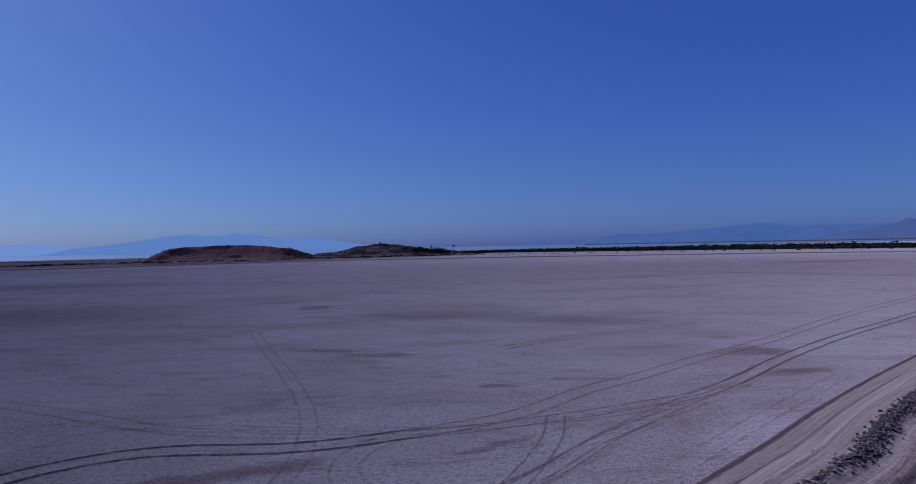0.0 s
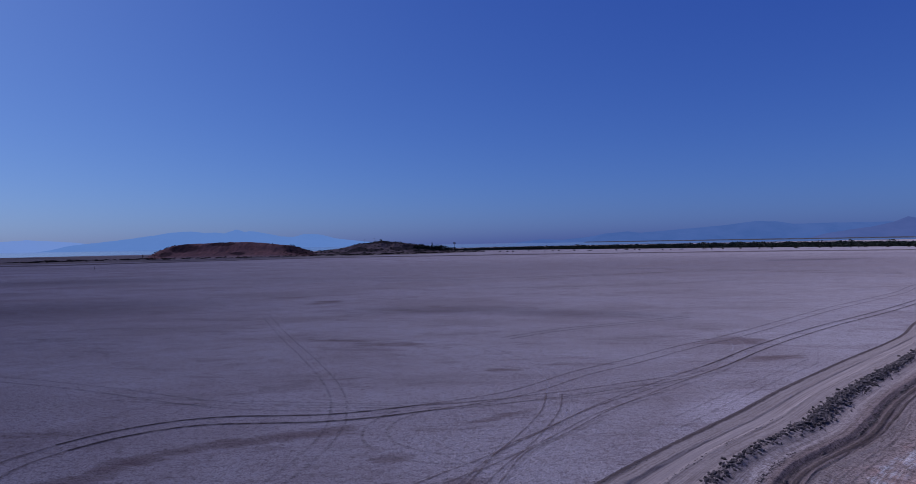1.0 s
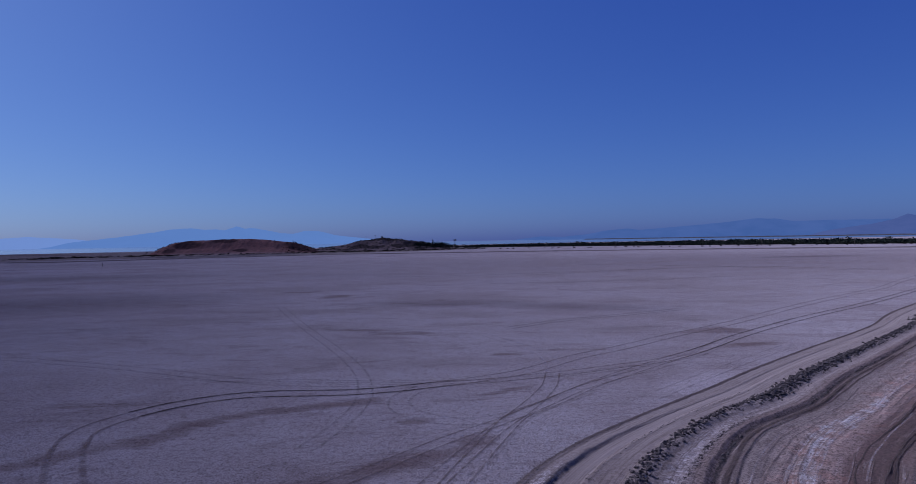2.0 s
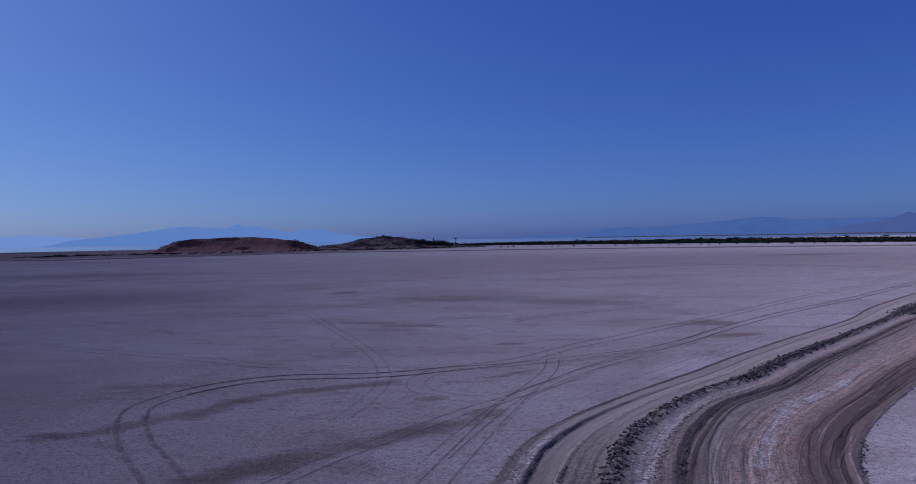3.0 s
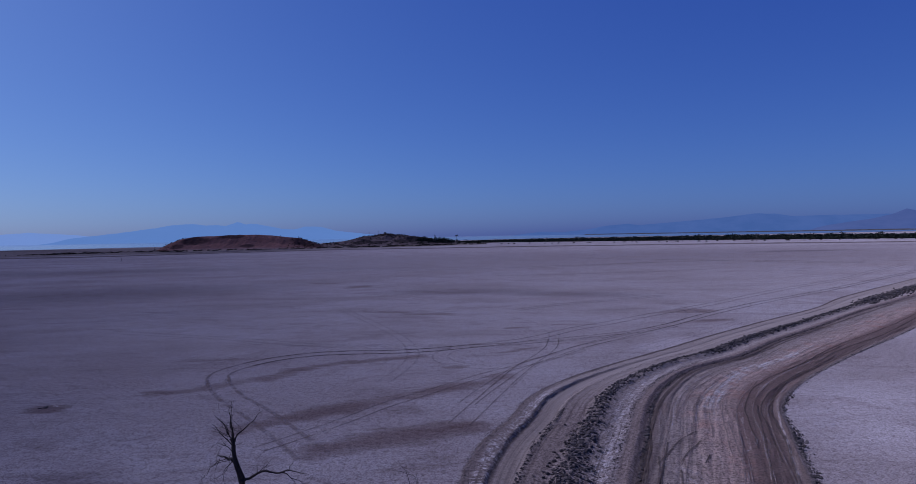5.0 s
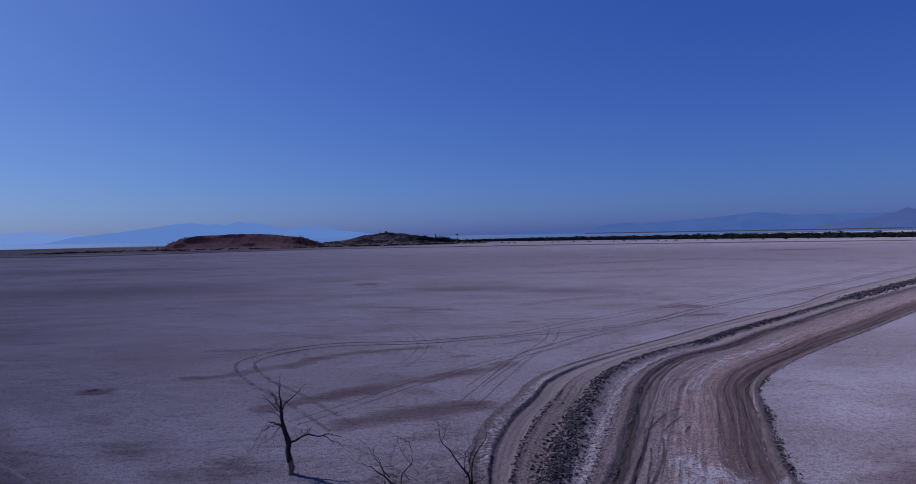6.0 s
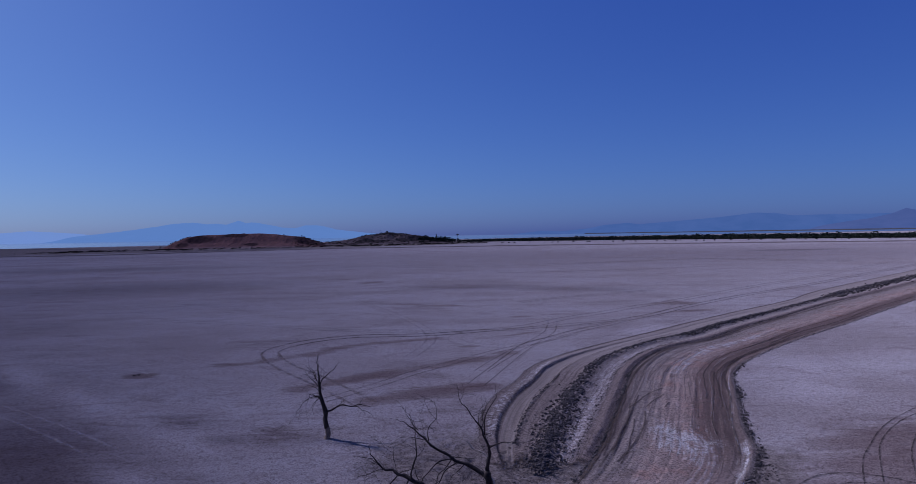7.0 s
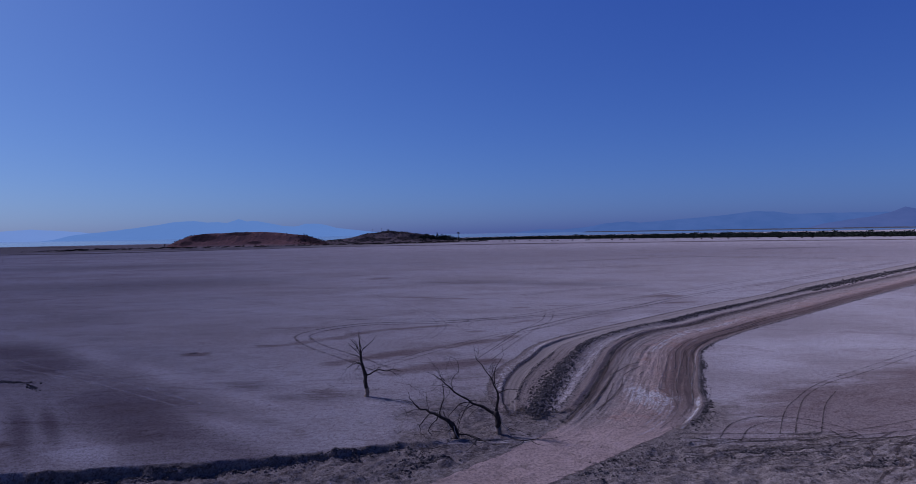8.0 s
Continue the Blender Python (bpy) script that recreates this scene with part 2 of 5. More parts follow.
def make_rut(name, dark, light, cover, least=0.05, dots=0.0):
    k = Mat(name, 1.0, 0.0)
    uv = k.uv()
    tread = k.noise(1.0, 3, 0.6, k.stretch(uv, 6.0, 2.0))
    c = k.mix(k.ramp(tread, (0.35, 0), (0.65, 1)), dark, light)
    side = k.ramp(k.axis(uv, 1), (0.0, 0.0), (0.30, 1.0), (0.70, 1.0), (1.0, 0.0))
    worn = k.ramp(k.noise(1.1, 8, 0.78), (0.40, least), (0.58, 1.0))
    print_gap = k.ramp(k.noise(1.0, 4, 0.7, k.stretch(uv, 2.6, 1.5)), (0.44, 1.0 - dots), (0.56, 1.0))
    k.veil(k.calc("MULTIPLY", k.calc("MULTIPLY", k.calc("MULTIPLY", side, print_gap), worn), cover))
    k.bump((tread, 0.03))
    return k.colour(c)


def make_bark(name, dark, light):
    k = Mat(name, 0.9, 0.2)
    grain = k.noise(6.0, 6, 0.7, k.stretch(k.place, 3, 3, 0.5))
    k.bump((grain, 0.03))
    return k.colour(k.mix(k.ramp(grain, (0.38, 0), (0.68, 1)), dark, light))


def make_leaf(name, a, b):
    k = Mat(name, 1.0, 0.0)
    return k.colour(k.mix(k.island(), a, b))


def make_hill(name, low, high, dark, scree):
    k = Mat(name, 1.0, 0.0)
    big, small = k.noise(0.05, 6, 0.65), k.noise(0.30, 7, 0.74)
    run = k.noise(0.16, 6, 0.7, k.stretch(k.place, 1.0, 0.25, 0.25), 0.4)
    c = k.mix(k.ramp(big, (0.38, 0), (0.64, 1)), low, high)
    c = k.mix(k.ramp(run, (0.48, 0), (0.62, 0.5)), c, tuple(1.5 * v for v in high))
    c = k.mix(k.ramp(small, (0.50, 0), (0.38, 0.75)), c, dark)
    c = k.mix(k.calc("MULTIPLY", k.attribute("foot"), k.ramp(small, (0.36, 0.2), (0.56, 1))), c, scree)
    c = k.mix(k.calc("MULTIPLY", k.attribute("crag"), k.ramp(small, (0.30, 1), (0.70, 0.6))), c, tuple(0.45 * v for v in dark))
    k.bump((big, 1.6), (run, 0.5), (small, 0.4))
    return k.colour(c)


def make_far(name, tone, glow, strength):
    """Mountains many kilometres off; the emission stands in for the lit, hazy air between."""
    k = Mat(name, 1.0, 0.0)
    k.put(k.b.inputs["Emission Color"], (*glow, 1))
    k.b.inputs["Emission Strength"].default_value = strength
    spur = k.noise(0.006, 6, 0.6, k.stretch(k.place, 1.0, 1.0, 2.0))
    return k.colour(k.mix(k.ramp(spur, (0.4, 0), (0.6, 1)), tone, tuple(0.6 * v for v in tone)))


def make_water():
    k = Mat("salt_lake_water", 0.12, 0.5)
    k.bump((k.noise(0.25, 3, 0.6), 0.03))
    return k.colour((0.10, 0.14, 0.17))


PLAYA, ROAD, VERGE, CLOD, WATER = make_playa(), make_road(), make_verge(), make_clod(), make_water()
RUT = make_rut("pressed_damp_rut", (0.115, 0.090, 0.082), (0.21, 0.17, 0.155), 0.95, 0.15, 0.35)
FAINT = make_rut("faint_worn_rut", (0.13, 0.105, 0.097), (0.20, 0.166, 0.153), 0.30)
SHALLOW = make_rut("shallow_wide_rut", (0.15, 0.122, 0.114), (0.23, 0.19, 0.176), 0.62)
PALE = make_rut("pale_salt_rut", (0.46, 0.42, 0.42), (0.54, 0.50, 0.50), 0.22)
# near-black tone holds painted shade of deep ruts along with dark earth
CUT = make_rut("deep_dark_rut", (0.045, 0.036, 0.033), (0.085, 0.068, 0.062), 1.0, 0.35)
SALTY = make_rut("salt_dusted_rut", (0.46, 0.41, 0.40), (0.62, 0.585, 0.585), 0.22)
TREAD = make_rut("broken_tyre_print", (0.022, 0.018, 0.018), (0.060, 0.050, 0.047), 1.0, 0.5, 0.75)
SALT_STONE = make_bark("pale_salt_stone", (0.36, 0.33, 0.33), (0.52, 0.49, 0.49))
BARK = make_bark("dead_dark_bark", (0.016, 0.013, 0.013), (0.046, 0.037, 0.033))
BARE = make_bark("bleached_bare_wood", (0.22, 0.185, 0.16), (0.40, 0.36, 0.32))
STEM = make_bark("weathered_trunk_foot", (0.10, 0.078, 0.062), (0.20, 0.16, 0.13))
LEAF = make_leaf("dull_desert_leaves", (0.018, 0.026, 0.021), (0.046, 0.054, 0.040))
SCRUB = make_leaf("dry_scrub_leaves", (0.022, 0.020, 0.017), (0.045, 0.039, 0.031))
RED_HILL = make_hill("red_cinder_slope", (0.128, 0.074, 0.066), (0.165, 0.088, 0.074), (0.078, 0.052, 0.052), (0.20, 0.155, 0.142))
BROWN_HILL = make_hill("brown_rocky_slope", (0.088, 0.069, 0.067), (0.118, 0.091, 0.086), (0.045, 0.039, 0.040), (0.125, 0.10, 0.095))
LEVEE = make_hill("levee_earth", (0.105, 0.089, 0.085), (0.145, 0.123, 0.116), (0.075, 0.065, 0.063), (0.13, 0.11, 0.10))
SPIT = make_hill("far_spit_land", (0.050, 0.052, 0.058), (0.070, 0.070, 0.074), (0.036, 0.038, 0.042), (0.065, 0.064, 0.066))
POLE = make_bark("grey_pole_timber", (0.06, 0.05, 0.045), (0.11, 0.095, 0.085))
# ---- numbers for shapes ----
TABLE = np.random.RandomState(7).rand(256, 256)


def lattice(x, y):
    """Smooth noise from 0 to 1, one cell a unit."""
    i, j = np.floor(x).astype(int), np.floor(y).astype(int)
    u, v = x - i, y - j
    u, v = u * u * (3 - 2 * u), v * v * (3 - 2 * v)
    a, b = TABLE[i % 256, j % 256], TABLE[(i + 1) % 256, j % 256]
    c, d = TABLE[i % 256, (j + 1) % 256], TABLE[(i + 1) % 256, (j + 1) % 256]
    return (a * (1 - u) + b * u) * (1 - v) + (c * (1 - u) + d * u) * v


def rough(x, y, size, octaves=3):
    """Layered noise about 0, within about -1 to 1; size is the largest lump."""
    total, weight = 0.0, 0.0
    for k in range(octaves):
        f, w = 2.0 ** k / size, 0.55 ** k
        total, weight = total + w * (2 * lattice(x * f + 17.3 * k, y * f + 9.1 * k) - 1), weight + w
    return total / weight


def smooth(a, b, x):
    t = np.clip((x - a) / (b - a), 0, 1)
    return t * t * (3 - 2 * t)


def glide(points, step):
    """A smooth line through the points, sampled about every step metres; step may be a list, one for each stretch."""
    p = np.array(points, float)
    q = np.vstack([2 * p[0] - p[1], p, 2 * p[-1] - p[-2]])
    out = []
    for k in range(len(p) - 1):
        s = step[k] if isinstance(step, list) else step
        n = max(2, int(np.linalg.norm(p[k + 1][:2] - p[k][:2]) / s))
        t = np.linspace(0, 1, n, endpoint=False)[:, None]
        a, b, c, d = q[k], q[k + 1], q[k + 2], q[k + 3]
        out.append(0.5 * (2 * b + (c - a) * t + (2 * a - 5 * b + 4 * c - d) * t ** 2 + (3 * b - a - 3 * c + d) * t ** 3))
    out.append(p[-1:])
    return np.vstack(out)


def sheet(name, x, y, z, material, uv=None, marks=(), parent=None):
    """A mesh from grids of x, y, z, with an optional uv grid and named float attributes."""
    rows, cols = x.shape
    k = np.arange(rows * cols).reshape(rows, cols)
    quads = np.stack([k[:-1, :-1], k[:-1, 1:], k[1:, 1:], k[1:, :-1]], -1).reshape(-1, 4)
    co = np.stack([x, y, z], -1).reshape(-1, 3).astype(np.float32)
    a, b, c = co[quads[0, 0]], co[quads[0, 1]], co[quads[0, 3]]
    if np.cross(b - a, c - a)[2] < 0:
        quads = quads[:, ::-1]
    me = bpy.data.meshes.new(name)
    me.vertices.add(len(co))
    me.vertices.foreach_set("co", co.ravel())
    me.loops.add(quads.size)
    me.loops.foreach_set("vertex_index", quads.ravel().astype(np.int32))
    me.polygons.add(len(quads))
    me.polygons.foreach_set("loop_start", np.arange(0, quads.size, 4, dtype=np.int32))
    me.update(calc_edges=True)
    me.polygons.foreach_set("use_smooth", np.ones(len(quads), bool))
    if uv is not None:
        layer = me.uv_layers.new(name="uv")
        flat = np.stack(uv, -1).reshape(-1, 2)[quads.ravel()]
        layer.data.foreach_set("uv", flat.ravel().astype(np.float32))
    for key, values in marks:
        me.attributes.new(key, "FLOAT", "POINT").data.foreach_set("value", values.ravel().astype(np.float32))
    me.materials.append(material)
    ob = new(name, me)
    ob.parent = parent
    return ob


def soup(name, verts, faces, material, parent=None, shade=False):
    me = bpy.data.meshes.new(name)
    me.from_pydata(verts, [], faces)
    me.polygons.foreach_set("use_smooth", np.full(len(me.polygons), shade))
    me.materials.append(material)
    ob = new(name, me)
    ob.parent = parent
    return ob


def near_line(x, y, line):
    """Distance of each point to a polyline."""
    best = np.full(x.shape, 1e9)
    for (ax, ay), (bx, by) in zip(line[:-1, :2], line[1:, :2]):
        dx, dy = bx - ax, by - ay
        t = np.clip(((x - ax) * dx + (y - ay) * dy) / (dx * dx + dy * dy + 1e-9), 0, 1)
        best = np.minimum(best, (x - ax - t * dx) ** 2 + (y - ay - t * dy) ** 2)
    return np.sqrt(best)


def inside(x, y, ring):
    hit = np.zeros(x.shape, bool)
    for (ax, ay), (bx, by) in zip(ring, np.roll(ring, -1, 0)):
        if ay != by:
            hit ^= ((ay > y) != (by > y)) & (x < (bx - ax) * (y - ay) / (by - ay) + ax)
    return hit


# ---- the road's plan: foot of the verge, road's two edges ----
LEFT_EDGE = [(170, 160), (97.9, 96.8), (62, 65.3), (47.8, 53.2), (34.6, 40.8), (26, 33), (19.9, 26.6), (14, 22), (10.2, 17), (8, 12.8),
             (6.4, 8.6), (4.7, 4), (2.8, -1), (1, -5.1), (-0.9, -8.6), (-3.3, -11.4), (-6.9, -14.8), (-11, -18), (-18, -22), (-45, -37), (-110, -72)]
RIGHT_EDGE = [(175, 154), (103, 91.1), (66.8, 59.6), (52.6, 47), (39.5, 35.2), (31, 27.9), (25.5, 22.9), (20.3, 17.8), (17.2, 14.2), (15.1, 11),
              (13.6, 7.4), (12, 3.4), (10.2, -1.2), (9.1, -4.8), (6.6, -8.6), (2.9, -11.9), (-0.8, -15), (-6, -19.5), (-14, -25), (-42, -42), (-108, -80)]
VERGE_FOOT = [(164, 167), (92.5, 103), (57, 71), (43.8, 57), (30, 44.7), (21.5, 37), (15.4, 31), (9.5, 25.5), (4, 20), (0.5, 15),
              (-1.2, 10.5), (-3, 6.5), (-4, 2.2), (-4.2, -2), (-3.6, -6.3)]
STEPS = [2.0, 1.2, 0.6, 0.4] + [0.2] * 13 + [0.6, 2.0, 4.0]


def paired(a, b, steps):
    """Two lines side by side, with the same number of samples, and the run along them."""
    both = glide([(*p, *q) for p, q in zip(a, b)], steps)
    mid = (both[:, :2] + both[:, 2:]) / 2
    run = np.concatenate([[0], np.cumsum(np.linalg.norm(np.diff(mid, axis=0), axis=1))])
    return both[:, :2], both[:, 2:], run


road_l, road_r, road_run = paired(LEFT_EDGE, RIGHT_EDGE, STEPS)
n_verge = len(VERGE_FOOT)
verge_l, verge_r, verge_run = paired(VERGE_FOOT, LEFT_EDGE[:n_verge], STEPS[:n_verge - 1])
WORKED = np.vstack([verge_l, glide(LEFT_EDGE[n_verge - 1:], 0.6)[1:], road_r[::-1]])
BANK = glide([(-60, -17.5), (-40, -15.2), (-27.1, -13.9), (-22.1, -13.2), (-16.9, -12.5), (-11.5, -11.2), (-8.6, -10.4), (-6.5, -10.9)], 1.0)


def calm_lie(x, y):
    """Height of the natural ground."""
    z = 0.018 * rough(x, y, 3.5, 3) + 0.03 * rough(x, y, 21, 2)
    edge = np.interp(x, BANK[:, 0], BANK[:, 1]) + 0.28 * rough(x, 0 * x, 2.4, 2) + 0.10 * rough(x, y, 0.6, 2)
    drop = (1 + 0.25 * rough(x, 0 * x + 7, 2.5, 3)) * np.interp(x, [-60, -22, -12, -8.5, -5, 12, 30], [0.58, 0.54, 0.34, 0.20, 0.10, 0.06, 0.0])
    soft = np.interp(x, [-10, -8.5, -5, 10], [0.16, 0.3, 1.6, 3.0])
    z = z - drop * smooth(0, 1, (edge - y) / soft)
    return z


def broken_earth(x, y):
    """Height of the clods and hollows that wheels and blades left."""
    return churned(x, y) * (0.19 * rough(x, y, 1.0, 3) + 0.12 * rough(x, y, 0.45, 2) - 0.07 * np.exp(-(rough(x * 0.35, y * 1.3, 0.9, 2) / 0.16) ** 2))


def lie(x, y):
    """Height of the ground with all that was done to it."""
    return calm_lie(x, y) + broken_earth(x, y)


def churned(x, y):
    """How far the ground is broken up by wheels and blades, 0 to 1."""
    edge = np.interp(x, BANK[:, 0], BANK[:, 1])
    # also covers the bank's face, so darker soil stands in for its shadow
    south = smooth(-0.25, 0.1, edge - y) * smooth(-7, -10, y) * smooth(-0.5, -4.5, x)
    ragged = y + 1.6 * rough(x, y, 3.2, 3)
    east = smooth(-9.4, -12.4, ragged) * smooth(-5, -1, x) * smooth(30, 14, x)
    trees = 0.95 * np.exp(-(((x + 2.6) / 4.2) ** 2 + ((y + 6.3) / 4.6) ** 2)) + 0.5 * np.exp(-(((x + 7.5) / 2.5) ** 2 + ((y + 9.6) / 1.6) ** 2)) + 0.42 * np.exp(-(((x + 7.5) / 4.0) ** 2 + ((y + 4.5) / 4.5) ** 2))
    return np.clip(np.maximum(np.maximum(south, east), trees), 0, 1)


# ---- ground: one sheet to the horizon ----
def spread(low, high, step, far, grow):
    """Even steps from low to high, then growing ones to the far ends."""
    line = list(np.arange(low, high, step))
    for end, way in ((far[0], -1), (far[1], 1)):
        s, at = step, line[0] if way < 0 else line[-1]
        while (end - at) * way > 0:
            s *= grow
            at += way * s
            line = [at] + line if way < 0 else line + [at]
    return np.array(line)


rows_y = spread(-16.5, 42, 0.14, (-900, 4600), 1.07)
rows_y = np.sort(np.concatenate([rows_y, rows_y[(rows_y > -16.4) & (rows_y < -9.4)] + 0.07]))
gx, gy = np.meshgrid(spread(-32, 30, 0.14, (-5200, 5200), 1.075), rows_y)
gz = lie(gx, gy)
box = (gx > -115) & (gx < 182) & (gy > -85) & (gy < 175)
bx, by = gx[box], gy[box]
within = inside(bx, by, WORKED)
gap = near_line(bx, by, np.vstack([WORKED, WORKED[:1]])[::3])
away = np.where(within, 0.0, smooth(0.0, 0.9, gap))
gz[box] -= broken_earth(bx, by) * (1 - away)
gz[box] -= (0.05 + 0.11 * smooth(-10, -6, by) + 0.25 * smooth(-17, -20, by)) * within * smooth(0.25, 0.9, gap)
damp, pale, dark_zone = np.zeros(gx.shape), np.zeros(gx.shape), np.zeros(gx.shape)


def stain(layer, x, y, long, wide, turn=0.0, much=0.7):
    """A soft oval mark with its long side turned by so many degrees."""
    c, s = math.cos(radians(turn)), math.sin(radians(turn))
    u, v = ((gx - x) * c + (gy - y) * s) / long, ((gy - y) * c - (gx - x) * s) / wide
    np.maximum(layer, much * np.exp(-(u * u + v * v)), out=layer)


# broad, softly darkened zones
for x, y, long, wide, turn, much in (
        (-25.5, -4.5, 14.0, 4.6, 135, 1.0), (-33, 2, 15, 7, 138, 0.55), (-42, 10.5, 9.0, 4.4, 140, 0.9), (-48.5, 16.5, 9.0, 4.2, 150, 0.9), (-18, -10.6, 6.0, 1.8, 145, 0.75),
        (-31.0, -7.2, 8.0, 0.8, 127, 0.9), (-29.6, -6.6, 8.0, 0.7, 127, 0.9), (-21, 2.0, 3.4, 1.8, 160, 0.45), (-14.4, -1.2, 3.4, 2.0, 165, 0.4), (-50, 4, 22.0, 13.0, 20, 0.7),
        (-57, 42, 12, 6, 150, 0.3), (-33, 1.5, 7, 2.6, 138, 0.5),
        (-75, 100, 36, 22, 8, 0.55), (-50, 66, 24, 14, 5, 0.2), (-130, 190, 60, 20, 5, 0.5), (-20, 180, 60, 14, 0, 0.35),
        (-190, 340, 120, 40, 10, 0.3), (-3, 90, 16, 7, -8, 0.6), (15, 82, 16, 6, -22, 0.6),
        (163, 265, 40, 14, -10, 0.9), (130, 240, 200, 130, 0, 0.5), (260, 330, 90, 50, -10, 0.45), (-17.5, -1.5, 2.6, 1.3, 0, 0.55), (-43, 23.5, 6.0, 2.4, 0, 0.3)):
    stain(dark_zone, x, y, long, wide, turn, much)
def smear(layer, points, wide, much):
    """A soft band along a line."""
    near = (np.abs(gx + 12) < 22) & (np.abs(gy - 17) < 20)
    line = glide(points, 0.5)
    away = near_line(gx[near], gy[near], line) / (wide * (1 + 0.35 * rough(gx[near], gy[near], 2.2, 2)))
    layer[near] = np.maximum(layer[near], much * np.exp(-away ** 2))


# damp stains on the flat, near ones first
smear(damp, [(-16.5, 9.4), (-12.4, 12.4), (-10, 14.0), (-6.7, 16.2), (-3, 18.5), (-0.5, 20.3)], 1.35, 0.72)
smear(damp, [(-10.6, 5.9), (-8.3, 7.1), (-6.1, 7.9), (-3.4, 8.9)], 1.75, 0.78)
smear(damp, [(-17.6, 24.0), (-14.1, 26.6), (-10.5, 27.9), (-7.2, 29.1)], 1.0, 0.62)
smear(damp, [(-24.6, 17.9), (-22.6, 18.7), (-20.6, 20.2), (-18.4, 21.6)], 1.6, 0.55)
for x, y, long, wide, turn, much in ((-14.6, -0.9, 2.8, 1.6, 170, 0.42), (-21, 1.6, 2.8, 1.3, 160, 0.36), (-5.5, 4.6, 3.0, 2.2, 20, 0.45), (-4.2, 24.4, 1.2, 0.6, 10, 0.5)):
    stain(damp, x, y, long, wide, turn, much)
for x, y, long, wide, turn, much in (
        (-30.1, 14.2, 1.5, 1.1, 0, 0.95), 
        (-30.2, -10.5, 2.0, 0.8, 110, 0.8), 
        (-8.5, 58, 5.0, 1.8, -5, 0.65), (-13.3, 61, 4.0, 1.2, -10, 0.6),
        (-24.7, 105.5, 4.0, 3.0, 0, 0.9), (-34, 118, 6.0, 3.0, 0, 0.55), (26.5, 56, 5.0, 2.2, 15, 0.75), (26.6, 47.2, 3.5, 1.2, 15, 0.8)):
    stain(damp, x, y, long, wide, turn, much)
for x, y, long, wide, turn, much in (
        (-24, 29.2, 6.0, 0.9, 1, 0.35), (1.5, 31, 7.5, 0.7, 34, 0.5),
        (15.5, -3.6, 4.5, 2.6, 20, 0.8), (27, 0.5, 7, 4.5, 25, 0.85), (22, -5.5, 17, 5.2, 17, 1.05),
        (3.0, 44.4, 2.2, 0.7, -10, 0.6), (9, 46, 3.0, 1.0, 0, 0.5)):
    stain(damp, x, y, long, wide, turn, much)
for x, y, long, wide, turn, much in (
        (-25.2, -11.0, 2.8, 1.6, 140, 0.75), (-20.0, -6.6, 4.6, 1.3, 142, 0.5), (-18.4, -2.6, 4.0, 1.1, 144, 0.45), (-40, 15.0, 8.5, 1.4, 136, 0.45), (-30.0, 7.0, 7.0, 1.3, 138, 0.4),
        (20, 12, 9, 5, 45, 0.6), (18, 6.5, 6, 3.5, 40, 0.6), (30, 16, 12, 6, 40, 0.45), (60, 36, 25, 14, 40, 0.3), (16, 33, 8, 3, 42, 0.6), (-10, -3.6, 3.0, 0.6, -20, 0.6)):
    stain(pale, x, y, long, wide, turn, much)
spoiled = churned(gx, gy)
spoiled = np.maximum(spoiled, 0.75 * smooth(0, 45, gy - np.interp(gx, [-700, -344, -229, -106, 60], [420, 425, 445, 515, 640])) * smooth(60, -30, gx) * smooth(1000, 900, gy))
spoiled[box] = np.maximum(spoiled[box], 0.9 * smooth(-2, -6, by) * smooth(-3, 1, bx) * np.exp(-(gap / 1.7) ** 2))
ground = sheet("ground", gx, gy, gz, PLAYA, marks=(("damp", damp), ("pale", pale), ("dark_zone", dark_zone), ("churn", spoiled)))
tagged(ground, "pale grey dry lake bed with brown damp stains", "ground", kind="structure")


# ---- the road and its verge ----
def ruts(run, across, count, deep, seed):
    """Long shallow wheel marks along a strip."""
    dice, z = np.random.RandomState(seed), 0
    for _ in range(count):
        at, wide, amp = dice.uniform(0.06, 0.95), dice.uniform(0.010, 0.028), dice.uniform(0.4, 1.0)
        sway = at + 0.05 * rough(run, 0 * run + dice.rand() * 99, 14, 2)
        live = smooth(-0.25, 0.25, rough(run, 0 * run + dice.rand() * 99, 9, 2))
        u = (across - sway) / wide
        z = z + live * amp * (0.7 * np.exp(-(u - 1.6) ** 2) + 0.7 * np.exp(-(u + 1.6) ** 2) - np.exp(-u * u))
    return deep * z


def strip(left, right, run, cols):
    v = np.linspace(0, 1, cols)[None, :]
    x = left[:, :1] * (1 - v) + right[:, :1] * v
    y = left[:, 1:] * (1 - v) + right[:, 1:] * v
    return x, y, np.repeat(run[:, None], cols, 1), np.repeat(v, len(run), 0)


